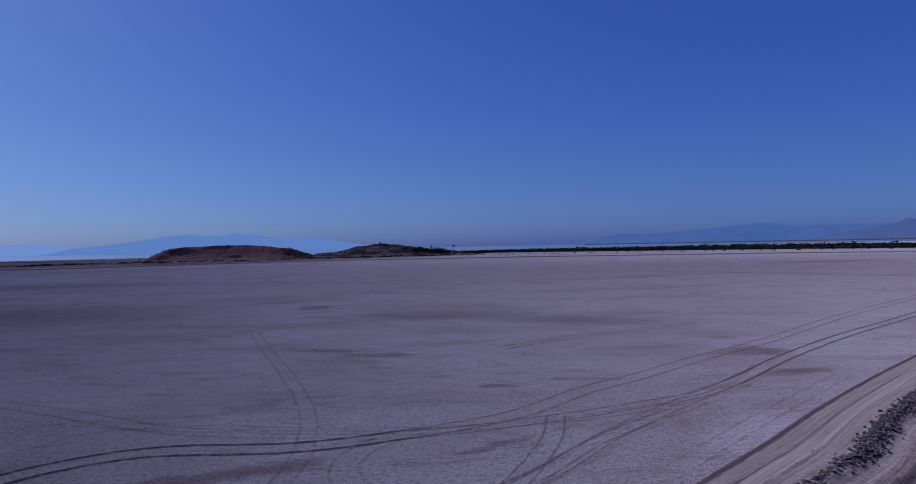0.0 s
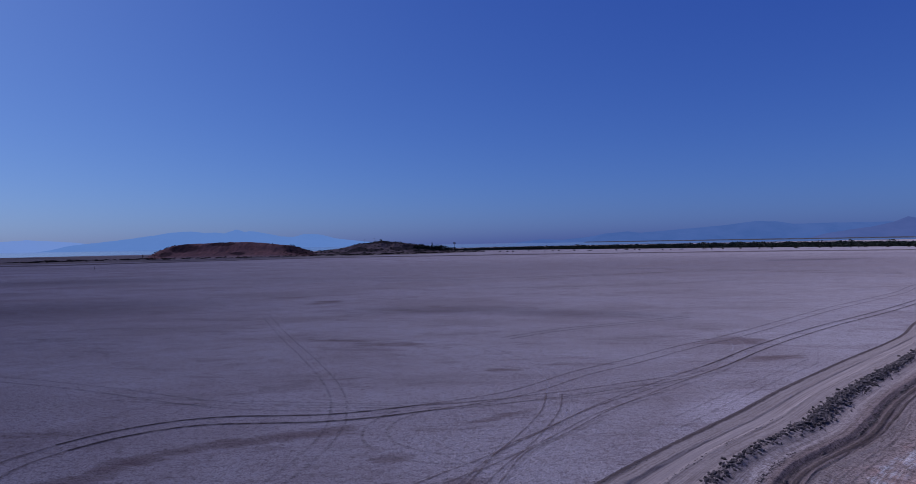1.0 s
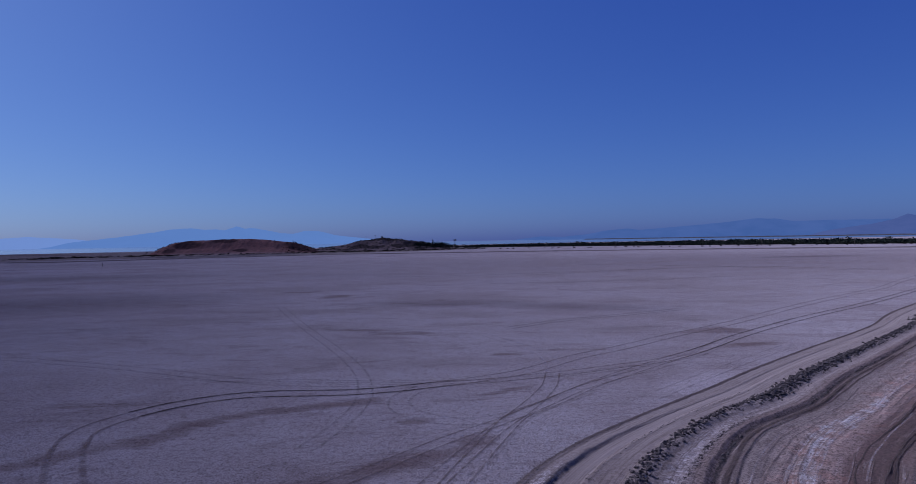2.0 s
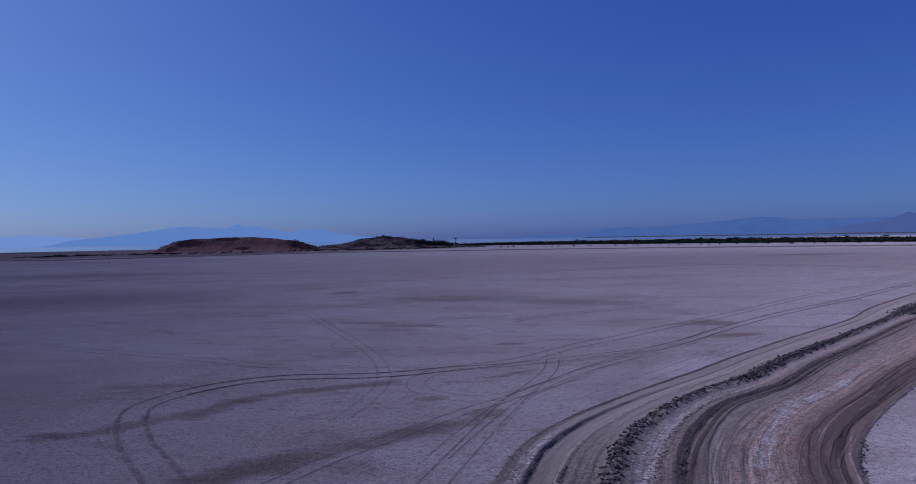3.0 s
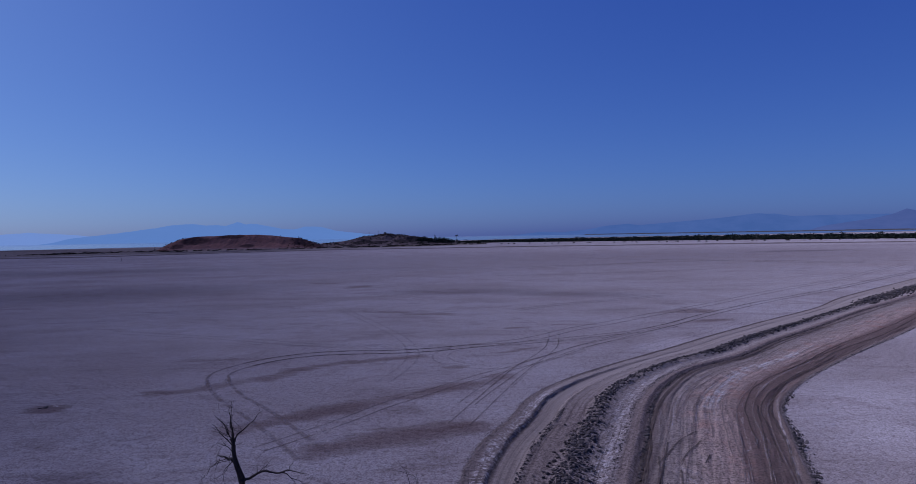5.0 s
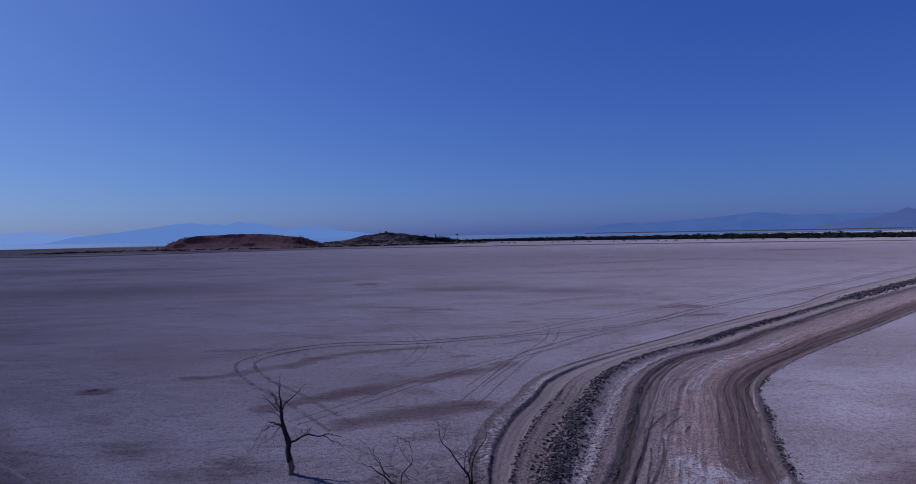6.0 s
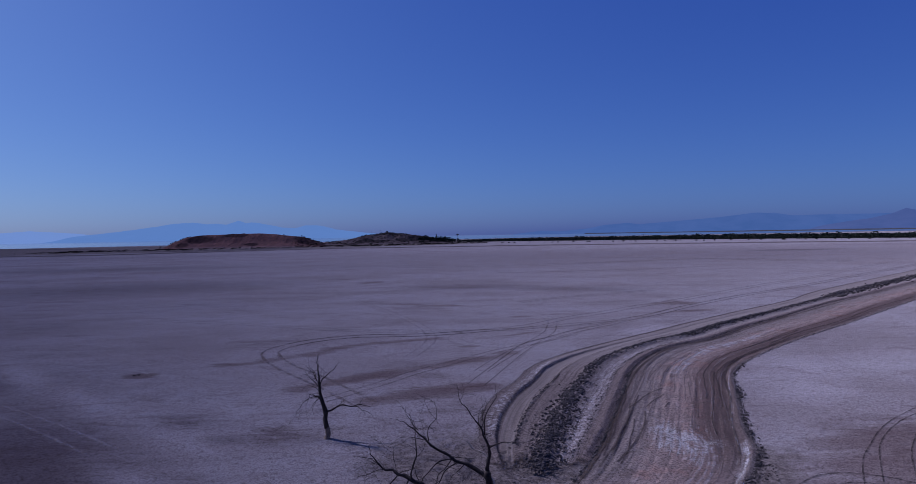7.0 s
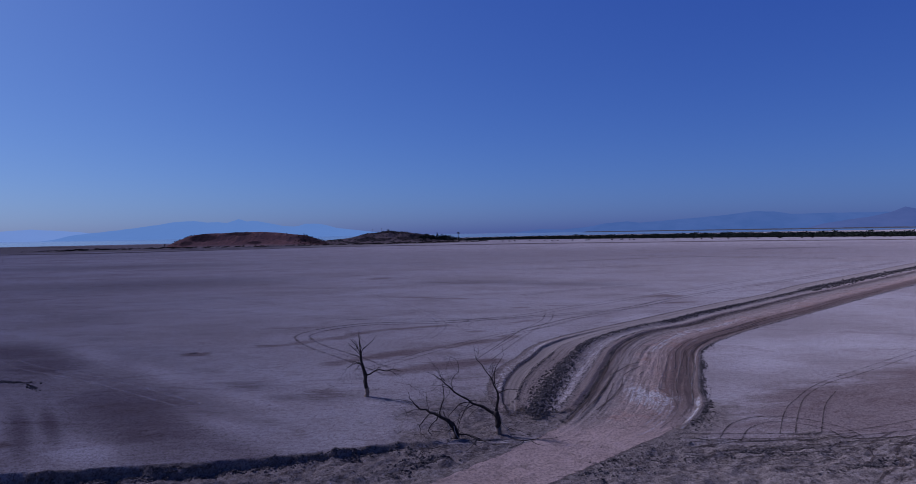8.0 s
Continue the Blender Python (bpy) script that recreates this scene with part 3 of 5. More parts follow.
rx, ry, rs, rv = strip(road_l, road_r, road_run, 84)
calm = smooth(-6.0, -10.5, ry)
rz = calm_lie(rx, ry) * 0.9 + 0.025 + (1 - 0.75 * calm) * ruts(rs, rv, 16, 0.045, 3) + 0.014 * rough(rx, ry, 0.7, 3)
rz += 0.10 * np.exp(-((rv - 0.965) / 0.018) ** 2) * (0.4 + 0.6 * smooth(22, 8, ry)) * (1 - 0.9 * calm) - 0.06 * np.exp(-((rv - 0.90) / 0.03) ** 2) * (1 - calm)
rz -= 0.10 * np.exp(-((rv - 0.02) / 0.02) ** 2) * (1 - calm)
salt = 0.95 * np.exp(-(((rx - 6.2) / 1.7) ** 2 + ((ry + 2.6) / 3.6) ** 2)) + 0.75 * np.exp(-((rv - 0.44 - 0.06 * rough(rs, 0 * rs, 9, 2)) / 0.10) ** 2) * smooth(6, 14, ry) * (0.35 + 0.65 * smooth(40, 20, ry))
salt += 0.55 * np.exp(-((rv - 0.93) / 0.03) ** 2) * smooth(-1, -4, ry) * smooth(-10.5, -7.5, ry)
trodden = smooth(0.56, 0.70, rv + 0.05 * rough(rs, 8 * rv, 7, 3)) * smooth(1.0, 0.95, rv) * smooth(-8, 0, ry)
trodden = np.maximum(trodden, 0.6 * smooth(0.22, 0.08, rv + 0.05 * rough(rs, 8 * rv, 6, 3)) * smooth(-7, -1, ry))
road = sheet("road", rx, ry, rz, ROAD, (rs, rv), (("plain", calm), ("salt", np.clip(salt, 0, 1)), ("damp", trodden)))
tagged(road, "rutted reddish graded dirt road with white salt streaks", "dirt road", kind="structure")

vx, vy, vs, vv = strip(verge_l, verge_r, verge_run, 100)
live = smooth(-7.5, -1.5, vy)
shape = np.interp(vv + 0.020 * rough(vx, vy, 0.9, 4), [0, 0.04, 0.09, 0.18, 0.205, 0.34, 0.365, 0.40, 0.54, 0.60, 0.66, 0.74, 0.80, 0.90, 0.95, 1.0],
                  [0.0, 0.05, 0.08, 0.115, -0.045, -0.01, 0.06, 0.03, 0.05, 0.24, 0.30, 0.12, 0.05, 0.05, 0.12, -0.10])
broken = np.interp(vv, [0, 0.2, 0.23, 0.33, 0.36, 0.55, 0.6, 0.74, 0.9, 1], [0.03, 0.05, 0.008, 0.008, 0.05, 0.03, 0.10, 0.08, 0.04, 0.02])
shape *= np.where(vv < 0.215, smooth(27, 17, vy), 1.0)
vz = lie(vx, vy) + 0.02 + live * shape * (0.75 + 0.25 * smooth(40, 10, vy)) + (0.25 + 0.75 * live) * broken * rough(vx, vy, 0.55, 3) + ruts(vs, vv, 5, 0.02, 9)
vsalt = np.exp(-((vv - 0.81) / 0.058) ** 2) * smooth(30, 15, vy) * smooth(-7.5, -5.0, vy) * (0.75 + 0.35 * rough(vx, vy, 2.2, 3))
vsalt += np.exp(-((vv - 0.145) / 0.045) ** 2) * smooth(19, 13, vy) * smooth(-4, 1, vy) * 1.3
fade = smooth(-0.01, 0.07 - 0.045 * smooth(14, 26, vy), vv) * smooth(verge_run[-1] - 0.2, verge_run[-1] - 4.5, vs + 3.0 * vv - 1.5 + 1.2 * rough(vx, vy, 1.8, 3))
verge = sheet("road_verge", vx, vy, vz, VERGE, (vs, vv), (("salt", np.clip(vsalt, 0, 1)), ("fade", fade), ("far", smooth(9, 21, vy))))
tagged(verge, "bladed brown earth verge with a tan lane and white salt crust", "verge", kind="structure")


# ---- clods of earth ----
def clod_shape(dice, fine):
    """Vertices and faces of one angular broken lump about one metre across."""
    bm = bmesh.new()
    for _ in range(13 if fine else 9):
        d = dice.normal(0, 1, 3)
        d /= np.abs(d).max() ** 0.55 * np.linalg.norm(d) ** 0.45
        bm.verts.new(d * np.array([0.60, 0.46, 0.38]) * dice.uniform(0.75, 1.0))
    bmesh.ops.convex_hull(bm, input=bm.verts[:])
    bmesh.ops.delete(bm, geom=[v for v in bm.verts if not v.link_faces], context="VERTS")
    bm.verts.index_update()
    verts, faces = [tuple(v.co) for v in bm.verts], [tuple(v.index for v in f.verts) for f in bm.faces]
    bm.free()
    return verts, faces


dice = np.random.RandomState(21)
CLOD_MESHES = []
for _ in range(7):
    me = bpy.data.meshes.new("clod")
    lump = clod_shape(dice, True)
    me.from_pydata(lump[0], [], lump[1])
    me.materials.append(CLOD)
    CLOD_MESHES.append(me)
CLOD_COARSE = [clod_shape(dice, False) for _ in range(7)]


def lumps(name, label, parent_at, spots, singles):
    """A heap: its first spots become single clods, the rest one loose mass. A spot is x, y, z, size."""
    heap = new(name)
    heap.location = parent_at
    base = Vector(parent_at)
    for x, y, z, size in spots[:singles]:
        ob = new("clod", CLOD_MESHES[dice.randint(7)])
        ob.parent = heap
        ob.location = Vector((x, y, z)) - base
        ob.rotation_euler = (dice.uniform(-0.5, 0.5), dice.uniform(-0.5, 0.5), dice.uniform(0, 6.28))
        ob.scale = (size, size * dice.uniform(0.7, 1.0), size * dice.uniform(0.7, 1.1))
    verts, faces = [], []
    for x, y, z, size in spots[singles:]:
        v, f = CLOD_COARSE[dice.randint(7)]
        a, n = dice.uniform(0, 6.28), len(verts)
        c, s = math.cos(a) * size, math.sin(a) * size
        verts += [(x - base.x + c * p - s * q, y - base.y + s * p + c * q, z - base.z + size * r) for p, q, r in v]
        faces += [tuple(k + n for k in g) for g in f]
    if verts:
        tagged(soup("clod_rubble", verts, faces, CLOD, heap), kind="stuff")
    tagged(heap, label, "earth heap")
    return heap


def on_strip(grids, row, v):
    """The place on a strip at a row and a share of its width."""
    x, y, z = grids
    col = min(int(v * (x.shape[1] - 1)), x.shape[1] - 1)
    return x[row, col], y[row, col], z[row, col]


def along_strip(grids, low_y, high_y, per_row, middle, wide, small, big):
    """Random clod places on a strip, between two values of y."""
    rows = [k for k in range(len(grids[0])) if low_y < grids[1][k, int(middle * (grids[0].shape[1] - 1))] < high_y]
    spots = []
    for _ in range(int(per_row * len(rows))):
        row, v = rows[dice.randint(len(rows))], float(dice.normal(middle, wide))
        if not 0.0 <= v <= 1.0:
            continue
        x, y, z = on_strip(grids, row, v)
        size = small + (big - small) * dice.rand() ** 1.7
        spots.append((x, y, z + 0.16 * size, size))
    return spots


verge_grids, road_grids = (vx, vy, vz), (rx, ry, rz)
near_row = along_strip(verge_grids, 9, 27, 9.0, 0.635, 0.034, 0.04, 0.25) + along_strip(verge_grids, 3, 9, 22.0, 0.635, 0.050, 0.04, 0.27)
near_row.sort(key=lambda s: -s[3])
row_spots = (near_row + along_strip(verge_grids, -6.6, 3, 34.0, 0.64, 0.070, 0.03, 0.24) + along_strip(verge_grids, 27, 60, 18.0, 0.64, 0.048, 0.05, 0.33)
             + along_strip(verge_grids, 60, 165, 40.0, 0.64, 0.085, 0.15, 0.55))
lumps("earth_windrow", "long ridge of dark dry earth clods beside the road", (7.0, 16.5, 0.0), row_spots, 300)
lumps("lane_clod_line", "thin line of small dark earth clods along the tan lane", (3.2, 12.0, 0.0),
      along_strip(verge_grids, -3, 12, 4.0, 0.37, 0.012, 0.03, 0.18) + along_strip(verge_grids, 12, 30, 1.6, 0.37, 0.014, 0.03, 0.10), 60)


def edge_spots(line, low_y, high_y, count, out, spread_by, small, big):
    """Clod places just outside an edge line, thinning outwards; out is the side, 1 or -1."""
    ok = [k for k in range(len(line) - 1) if low_y < line[k][1] < high_y]
    spots = []
    for _ in range(count):
        k = ok[dice.randint(len(ok))]
        way = (line[k + 1] - line[k]) / (np.linalg.norm(line[k + 1] - line[k]) + 1e-9)
        at = line[k] + dice.rand() * (line[k + 1] - line[k]) + out * np.array([-way[1], way[0]]) * (abs(dice.normal(0, spread_by)) - 0.12)
        clump = lattice(at[:1] * 0.9, at[1:] * 0.9)[0]
        size = (small + (big - small) * dice.rand() ** 2.4) * (0.45 + 1.1 * clump)
        spots.append((at[0], at[1], float(lie(at[:1], at[1:])[0]) + 0.15 * size + 0.02, size))
    return spots


lumps("road_edge_clods", "crumbled dark earth ridge on the road edge", (12.5, 5.0, 0.0),
      edge_spots(road_r, -8, 8, 1500, 1, 0.20, 0.025, 0.18) + edge_spots(road_r, 8, 15, 320, 1, 0.14, 0.03, 0.14) + edge_spots(road_r, 15, 60, 260, 1, 0.14, 0.05, 0.18)
      + edge_spots(road_r, -15.5, -6, 900, 1, 0.55, 0.025, 0.13), 80)
lumps("verge_edge_clods", "scattered brown clods on the outer verge edge", (-1.0, 11.0, 0.0),
      along_strip(verge_grids, -4, 24, 2.0, 0.05, 0.03, 0.03, 0.10), 20)


lumps("road_rut_clods", "thin dark line of crumbled earth between verge and road", (4.0, 3.0, 0.0),
      edge_spots(road_l, -8, 22, 900, -1, 0.10, 0.025, 0.17) + edge_spots(road_l, 22, 60, 400, -1, 0.14, 0.04, 0.2)
      + along_strip(verge_grids, -5, 24, 3.0, 0.875, 0.012, 0.03, 0.13), 60)


def patch_spots(count, x, y, long, wide, turn, small, big):
    """Clod places strewn over an oval patch of ground."""
    c, s = math.cos(radians(turn)), math.sin(radians(turn))
    u, v = dice.normal(0, long, count), dice.normal(0, wide, count)
    px, py = x + c * u - s * v, y + s * u + c * v
    size = small + (big - small) * dice.rand(count) ** 2
    return list(zip(px, py, lie(px, py) + 0.15 * size, size))


lumps("bank_end_clods", "heap of dark earth clods at the end of the cut bank", (-7.6, -12.6, -0.1),
      patch_spots(260, -7.5, -12.7, 0.8, 0.28, 8, 0.05, 0.24) + patch_spots(90, -8.2, -11.3, 0.35, 0.6, 0, 0.04, 0.16) + patch_spots(90, -9.0, -13.9, 0.6, 0.25, 0, 0.04, 0.2) + patch_spots(90, -9.5, -13.6, 2.2, 0.6, 5, 0.02, 0.07), 50)
def bank_spots(count):
    x = dice.uniform(-29, -9, count)
    y = np.interp(x, BANK[:, 0], BANK[:, 1]) - 0.10 - np.abs(dice.normal(0, 0.30, count))
    size = 0.04 + 0.17 * dice.rand(count) ** 2.5
    return list(zip(x, y, lie(x, y) + 0.12 * size, size))


lumps("bank_foot_clods", "crumbled dark earth along the foot of the cut bank", (-18.0, -13.2, -0.4), bank_spots(1500), 60)
lumps("scraped_ground_clods", "loose crumbled earth below the cut bank", (-15.0, -15.0, -0.3),
      patch_spots(420, -15, -14.6, 5.0, 0.7, 7, 0.02, 0.09), 20)
lumps("wheel_churned_clods", "dark crumbled earth thrown up by wheels", (9.0, -13.0, 0.0),
      patch_spots(330, 8.4, -12.5, 0.75, 0.13, 8, 0.04, 0.2) + patch_spots(300, 12.5, -14.3, 1.5, 0.13, 20, 0.04, 0.19) + patch_spots(150, 10.6, -12.9, 1.2, 0.1, -6, 0.03, 0.14) + patch_spots(120, 5.2, -13.4, 0.8, 0.2, -5, 0.03, 0.14)
      + patch_spots(900, 8.0, -12.8, 4.0, 1.0, 4, 0.02, 0.11) + patch_spots(500, 3.2, -13.2, 2.2, 0.5, 38, 0.03, 0.12), 20)


lumps("tree_foot_clods", "small brown clods strewn on the trampled earth under dead trees", (-3.0, -7.0, 0.0),
      patch_spots(900, -2.2, -6.6, 2.0, 1.6, 30, 0.02, 0.10) + patch_spots(260, -1.6, -4.6, 1.2, 0.5, 70, 0.03, 0.15) + patch_spots(300, -6.5, -8.5, 2.4, 1.6, 0, 0.015, 0.06), 40)
lumps("broken_ground_edge", "short dark broken edge in the dry mud", (-39.0, 4.0, 0.0),
      patch_spots(120, -39.8, 4.25, 0.9, 0.10, -9, 0.08, 0.30) + patch_spots(60, -37.2, 2.7, 0.8, 0.14, -42, 0.06, 0.24), 24)


def stone(x, y, size, material, label):
    """A half-buried angular stone."""
    me = bpy.data.meshes.new("stone")
    shape = clod_shape(dice, True)
    me.from_pydata(shape[0], [], shape[1])
    me.materials.append(material)
    ob = new("stone", me)
    ob.location, ob.scale = (x, y, float(lie(np.array([x]), np.array([y]))[0]) + 0.15 * size), (size * 1.5, size, size * 0.8)
    ob.rotation_euler = (0.1, 0.1, dice.uniform(0, 6))
    return tagged(ob, label, "stone", "stones in the damp hollow")


for x, y, size, wet in ((-30.4, 14.5, 0.26, True), (-30.7, 14.4, 0.18, True), (-29.9, 14.8, 0.15, False), (-30.1, 14.9, 0.10, False)):
    stone(x, y, size, CLOD if wet else SALT_STONE, "dark wet stone in a damp hollow" if wet else "small pale stone in a damp hollow")


# ---- wheel marks on the flat ----
def road_lie(x, y):
    """Height of the road's surface at the nearest of its samples."""
    near = (rx.ravel() > x.min() - 1) & (rx.ravel() < x.max() + 1) & (ry.ravel() > y.min() - 1) & (ry.ravel() < y.max() + 1)
    px, py, pz = rx.ravel()[near], ry.ravel()[near], rz.ravel()[near]
    return np.array([pz[np.argsort((px - a) ** 2 + (py - b) ** 2)[:4]].max() for a, b in zip(x.ravel(), y.ravel())]).reshape(x.shape)


def tyre_track(points, gauge, material, label, wide=0.24, height=lie):
    """A pair of ruts pressed along a line."""
    thing = new("tyre_track")
    thing.location = (*points[0], 0)
    far = max(p[1] for p in points) > 70
    line = glide(points, 1.0 if far else 0.35)[:, :2]
    way = np.gradient(line, axis=0)
    way /= np.linalg.norm(way, axis=1)[:, None] + 1e-9
    side = np.stack([-way[:, 1], way[:, 0]], 1)
    run = np.concatenate([[0], np.cumsum(np.linalg.norm(np.diff(line, axis=0), axis=1))])
    for sign in ((-1, 1) if gauge else (0,)):
        mid = line + side * sign * gauge / 2 + (0.05 * rough(run, run * 0 + 3.3 * sign, 5, 2))[:, None] * side
        v = np.linspace(-0.5, 0.5, 7)
        x, y = (mid[:, k, None] + side[:, k, None] * wide * v for k in (0, 1))
        rise = np.array([0.0, 0.016, 0.012, 0.003, 0.012, 0.016, 0.0])
        z = height(x, y) + 0.012 + rise + np.where(y > 60, 0.02, 0.0)
        ob = sheet("wheel_rut", x - points[0][0], y - points[0][1], z, material, (np.repeat(run[:, None], 7, 1), np.repeat(v[None] + 0.5, len(run), 0)))
        ob.parent = thing
    return tagged(thing, label, "tyre track", "tracks on the lake bed", "structure")


DARK, WORN, WHITE = "pair of dark tyre ruts pressed into dry mud", "pair of faint worn tyre marks on dry mud", "pair of pale scuffed tyre marks on dry mud"
tyre_track([(122, 148), (90, 116.5), (76.7, 102.7), (52, 81.5), (29.7, 60.6), (21, 53.4), (13.9, 46.9), (8.5, 42.4), (3.9, 37.4), (0.3, 34.9), (-2.9, 33.4)], 1.5, RUT, DARK, 0.27)
tyre_track([(-2.9, 33.4), (-5.8, 32.2), (-8.7, 31.5), (-11.7, 31.4), (-14.7, 31.4), (-17.4, 30.7), (-20, 28.9), (-21.6, 26.8)], 1.5, CUT, DARK, 0.38)
tyre_track([(-21.6, 26.8), (-22.5, 24.6), (-22.5, 22.6), (-21.6, 20.4)], 1.5, RUT, DARK, 0.34)
tyre_track([(-22.1, 21.3), (-21, 19.2), (-19, 16), (-16, 12.2), (-13.5, 8.7), (-11, 5)], 1.5, SHALLOW, DARK, 0.40)
tyre_track([(125, 138), (91, 108), (60, 80.3), (40.9, 64.6), (28.8, 53.6), (23.5, 48.1), (19.3, 43.8)], 1.25, CUT, DARK, 0.24)
tyre_track([(19.3, 43.8), (12.9, 37.7), (8.1, 32.7), (4.3, 28.0), (2.0, 25.4), (0.5, 22), (-2.3, 14.1), (-3.9, 9.5)], 1.25, RUT, DARK, 0.15)
tyre_track([(24.5, 49.5), (19, 42.6), (12.5, 36.6), (7.7, 31.9), (3.6, 27.1), (1.4, 23.9), (-1.0, 17.5)], 1.4, FAINT, WORN, 0.25)
tyre_track([(23.3, 47.7), (16.1, 41), (11.4, 38.5), (7.3, 36.6), (3.7, 35.2), (0.3, 34), (-2.9, 33.3)], 1.2, RUT, DARK, 0.25)
tyre_track([(20.3, 43.6), (15, 39.6), (10.6, 37.3), (6.5, 35.6), (2.5, 34.7), (-2, 33.8), (-6, 32.6)], 0.9, FAINT, WORN, 0.4)
tyre_track([(-10, 61), (-0.4, 57.6), (2.6, 52.7), (5, 47.3), (6, 43.4), (6.1, 39.2), (5.6, 36.3)], 1.05, PALE, WHITE, 0.25)
tyre_track([(5.6, 36.3), (4.9, 32.9), (3.8, 29.7), (2.3, 26.3), (0.4, 22.6), (-1.8, 17.6), (-3.4, 13.6)], 1.05, RUT, DARK, 0.15)
tyre_track([(-30.2, 87.5), (-21.2, 65.8), (-14.3, 50.1), (-11, 42.1), (-9.1, 36.4), (-8.2, 32), (-7.9, 29), (-8.2, 25), (-9.3, 20)], 1.0, FAINT, WORN, 0.24)
tyre_track([(-0.5, 34.2), (-3.2, 33), (-4.9, 31.2), (-5.5, 28.7), (-4.7, 26.2), (-2.6, 24.5), (-0.2, 24.3), (2.9, 26.4), (7.0, 30.6)], 1.35, FAINT, WORN, 0.26)
tyre_track([(-14, 6.0), (-11.8, 8.8), (-10.1, 11.2), (-8.4, 13.8), (-5.6, 17.1), (-2.2, 21.1), (0.6, 23.9), (3.4, 27.1), (7.5, 32.1), (13.2, 37.2)], 0.9, RUT, DARK, 0.16)
tyre_track([(-45, 47), (-31.5, 41.8), (-25.9, 39.3), (-20.7, 36.7), (-16.4, 34.9), (-12.7, 34), (-9.4, 33.7), (-4.5, 33.3)], 1.3, FAINT, WORN, 0.4)
tyre_track([(-24, 37), (-18, 35.6), (-13, 34.9), (-8, 34.2), (-2, 33.9)], 1.1, FAINT, WORN, 0.3)
tyre_track([(4.2, 60.3), (11.5, 66.2), (19.7, 70.4), (29.8, 75.6)], 1.3, RUT, DARK, 0.3)
tyre_track([(-23, 165), (2.3, 167), (27.5, 174.6), (65, 186)], 1.6, RUT, DARK, 0.5)
tyre_track([(46.5, 226), (79.3, 200), (100, 170.6), (117, 157)], 1.6, RUT, DARK, 0.5)
tyre_track([(5.6, 132.5), (27.3, 133.2), (48.7, 140)], 1.6, RUT, DARK, 0.4)
tyre_track([(17.7, 162.2), (52.6, 179.4), (91.3, 190), (120.2, 160)], 1.6, RUT, DARK, 0.45)
tyre_track([(39, 131.7), (53, 138.5), (67.6, 143.3)], 1.6, RUT, DARK, 0.4)
tyre_track([(8.8, 26.6), (11.3, 29.1), (16.2, 34), (24.2, 41.6), (28.9, 45.8)], 1.1, FAINT, WORN, 0.22)
tyre_track([(26.3, 58.9), (26.6, 55.4), (24.6, 50.4), (22, 46.9), (19.8, 45.1)], 1.2, PALE, WHITE, 0.3)
tyre_track([(40, 15), (33, 10.1), (24.6, 4.1), (18.5, -0.3), (14.8, -4.1), (13, -6.4), (10.7, -10.1)], 0.0, TREAD, "single curved tyre mark on damp mud", 0.10)
tyre_track([(38.5, 13), (31.6, 8.3), (23.6, 2.6), (19.5, 0), (16.4, -2.8), (14.1, -5.9), (11.5, -10.2)], 0.0, TREAD, "single curved tyre mark on damp mud", 0.10)
tyre_track([(18.5, -2.3), (15.9, -5.4), (12.8, -10.3)], 0.0, TREAD, "single curved tyre mark on damp mud", 0.10)
tyre_track([(7.8, -10.9), (9.2, -8.9), (11, -7.8), (12.8, -8.2), (13.9, -9.4), (14.1, -10.9)], 1.0, TREAD, WORN, 0.13)
ROUGH = "rough dark pair of ruts through churned mud"
for points, gauge, wide in (
        ([(5.5, -10.3), (9.4, -10.55), (13.6, -10.6)], 0.8, 0.13), ([(4.9, -12.2), (8.9, -11.7), (13.3, -11.7)], 0.9, 0.14),
        ([(20.5, -9.4), (17.6, -10.4), (14.4, -11.0), (11.5, -11.4), (8.6, -11.5), (6.2, -11.3)], 0.7, 0.12), ([(17.8, -13.6), (17.4, -12.4), (16.2, -11.6), (14.0, -11.3)], 0.9, 0.11),
        ([(6.5, -13.9), (9.2, -13.3), (12.0, -13.2), (14.8, -12.5)], 0.6, 0.14), ([(5.8, -11.0), (9.0, -11.05), (12.2, -10.9), (14.6, -10.4)], 0.35, 0.10),
        ([(6.0, -12.9), (8.6, -12.3), (11.4, -12.5), (14.2, -12.0), (17.0, -11.8)], 0.45, 0.12), ([(8.0, -14.6), (10.6, -14.0), (13.2, -14.1), (16.0, -13.2)], 0.5, 0.12),
        ([(14.2, -10.9), (16.6, -11.0), (19.6, -10.7), (23.5, -10.4)], 0.0, 0.12), ([(13.9, -10.0), (16.0, -9.5), (19.5, -8.2), (24.5, -6.0)], 0.0, 0.11),
        ([(5.0, -12.9), (7.4, -12.6), (9.8, -12.1), (12.6, -11.7), (15.2, -10.9)], 0.0, 0.15)):
    tyre_track(points, gauge, TREAD, ROUGH if gauge else "single curved tyre mark on damp mud", wide)
tyre_track([(17, -10.6), (14.6, -12.2), (13.8, -13.8), (11.5, -15.4)], 1.1, CUT, DARK, 0.16)
tyre_track([(17.6, -11.4), (15.2, -12.8), (14.4, -14.2), (12.6, -15.6)], 0.5, CUT, ROUGH, 0.13)
tyre_track([(-45.5, 12.1), (-41.3, 9), (-34.6, 5.2), (-27.8, 0.6), (-23, -3)], 1.2, PALE, WHITE, 0.3)

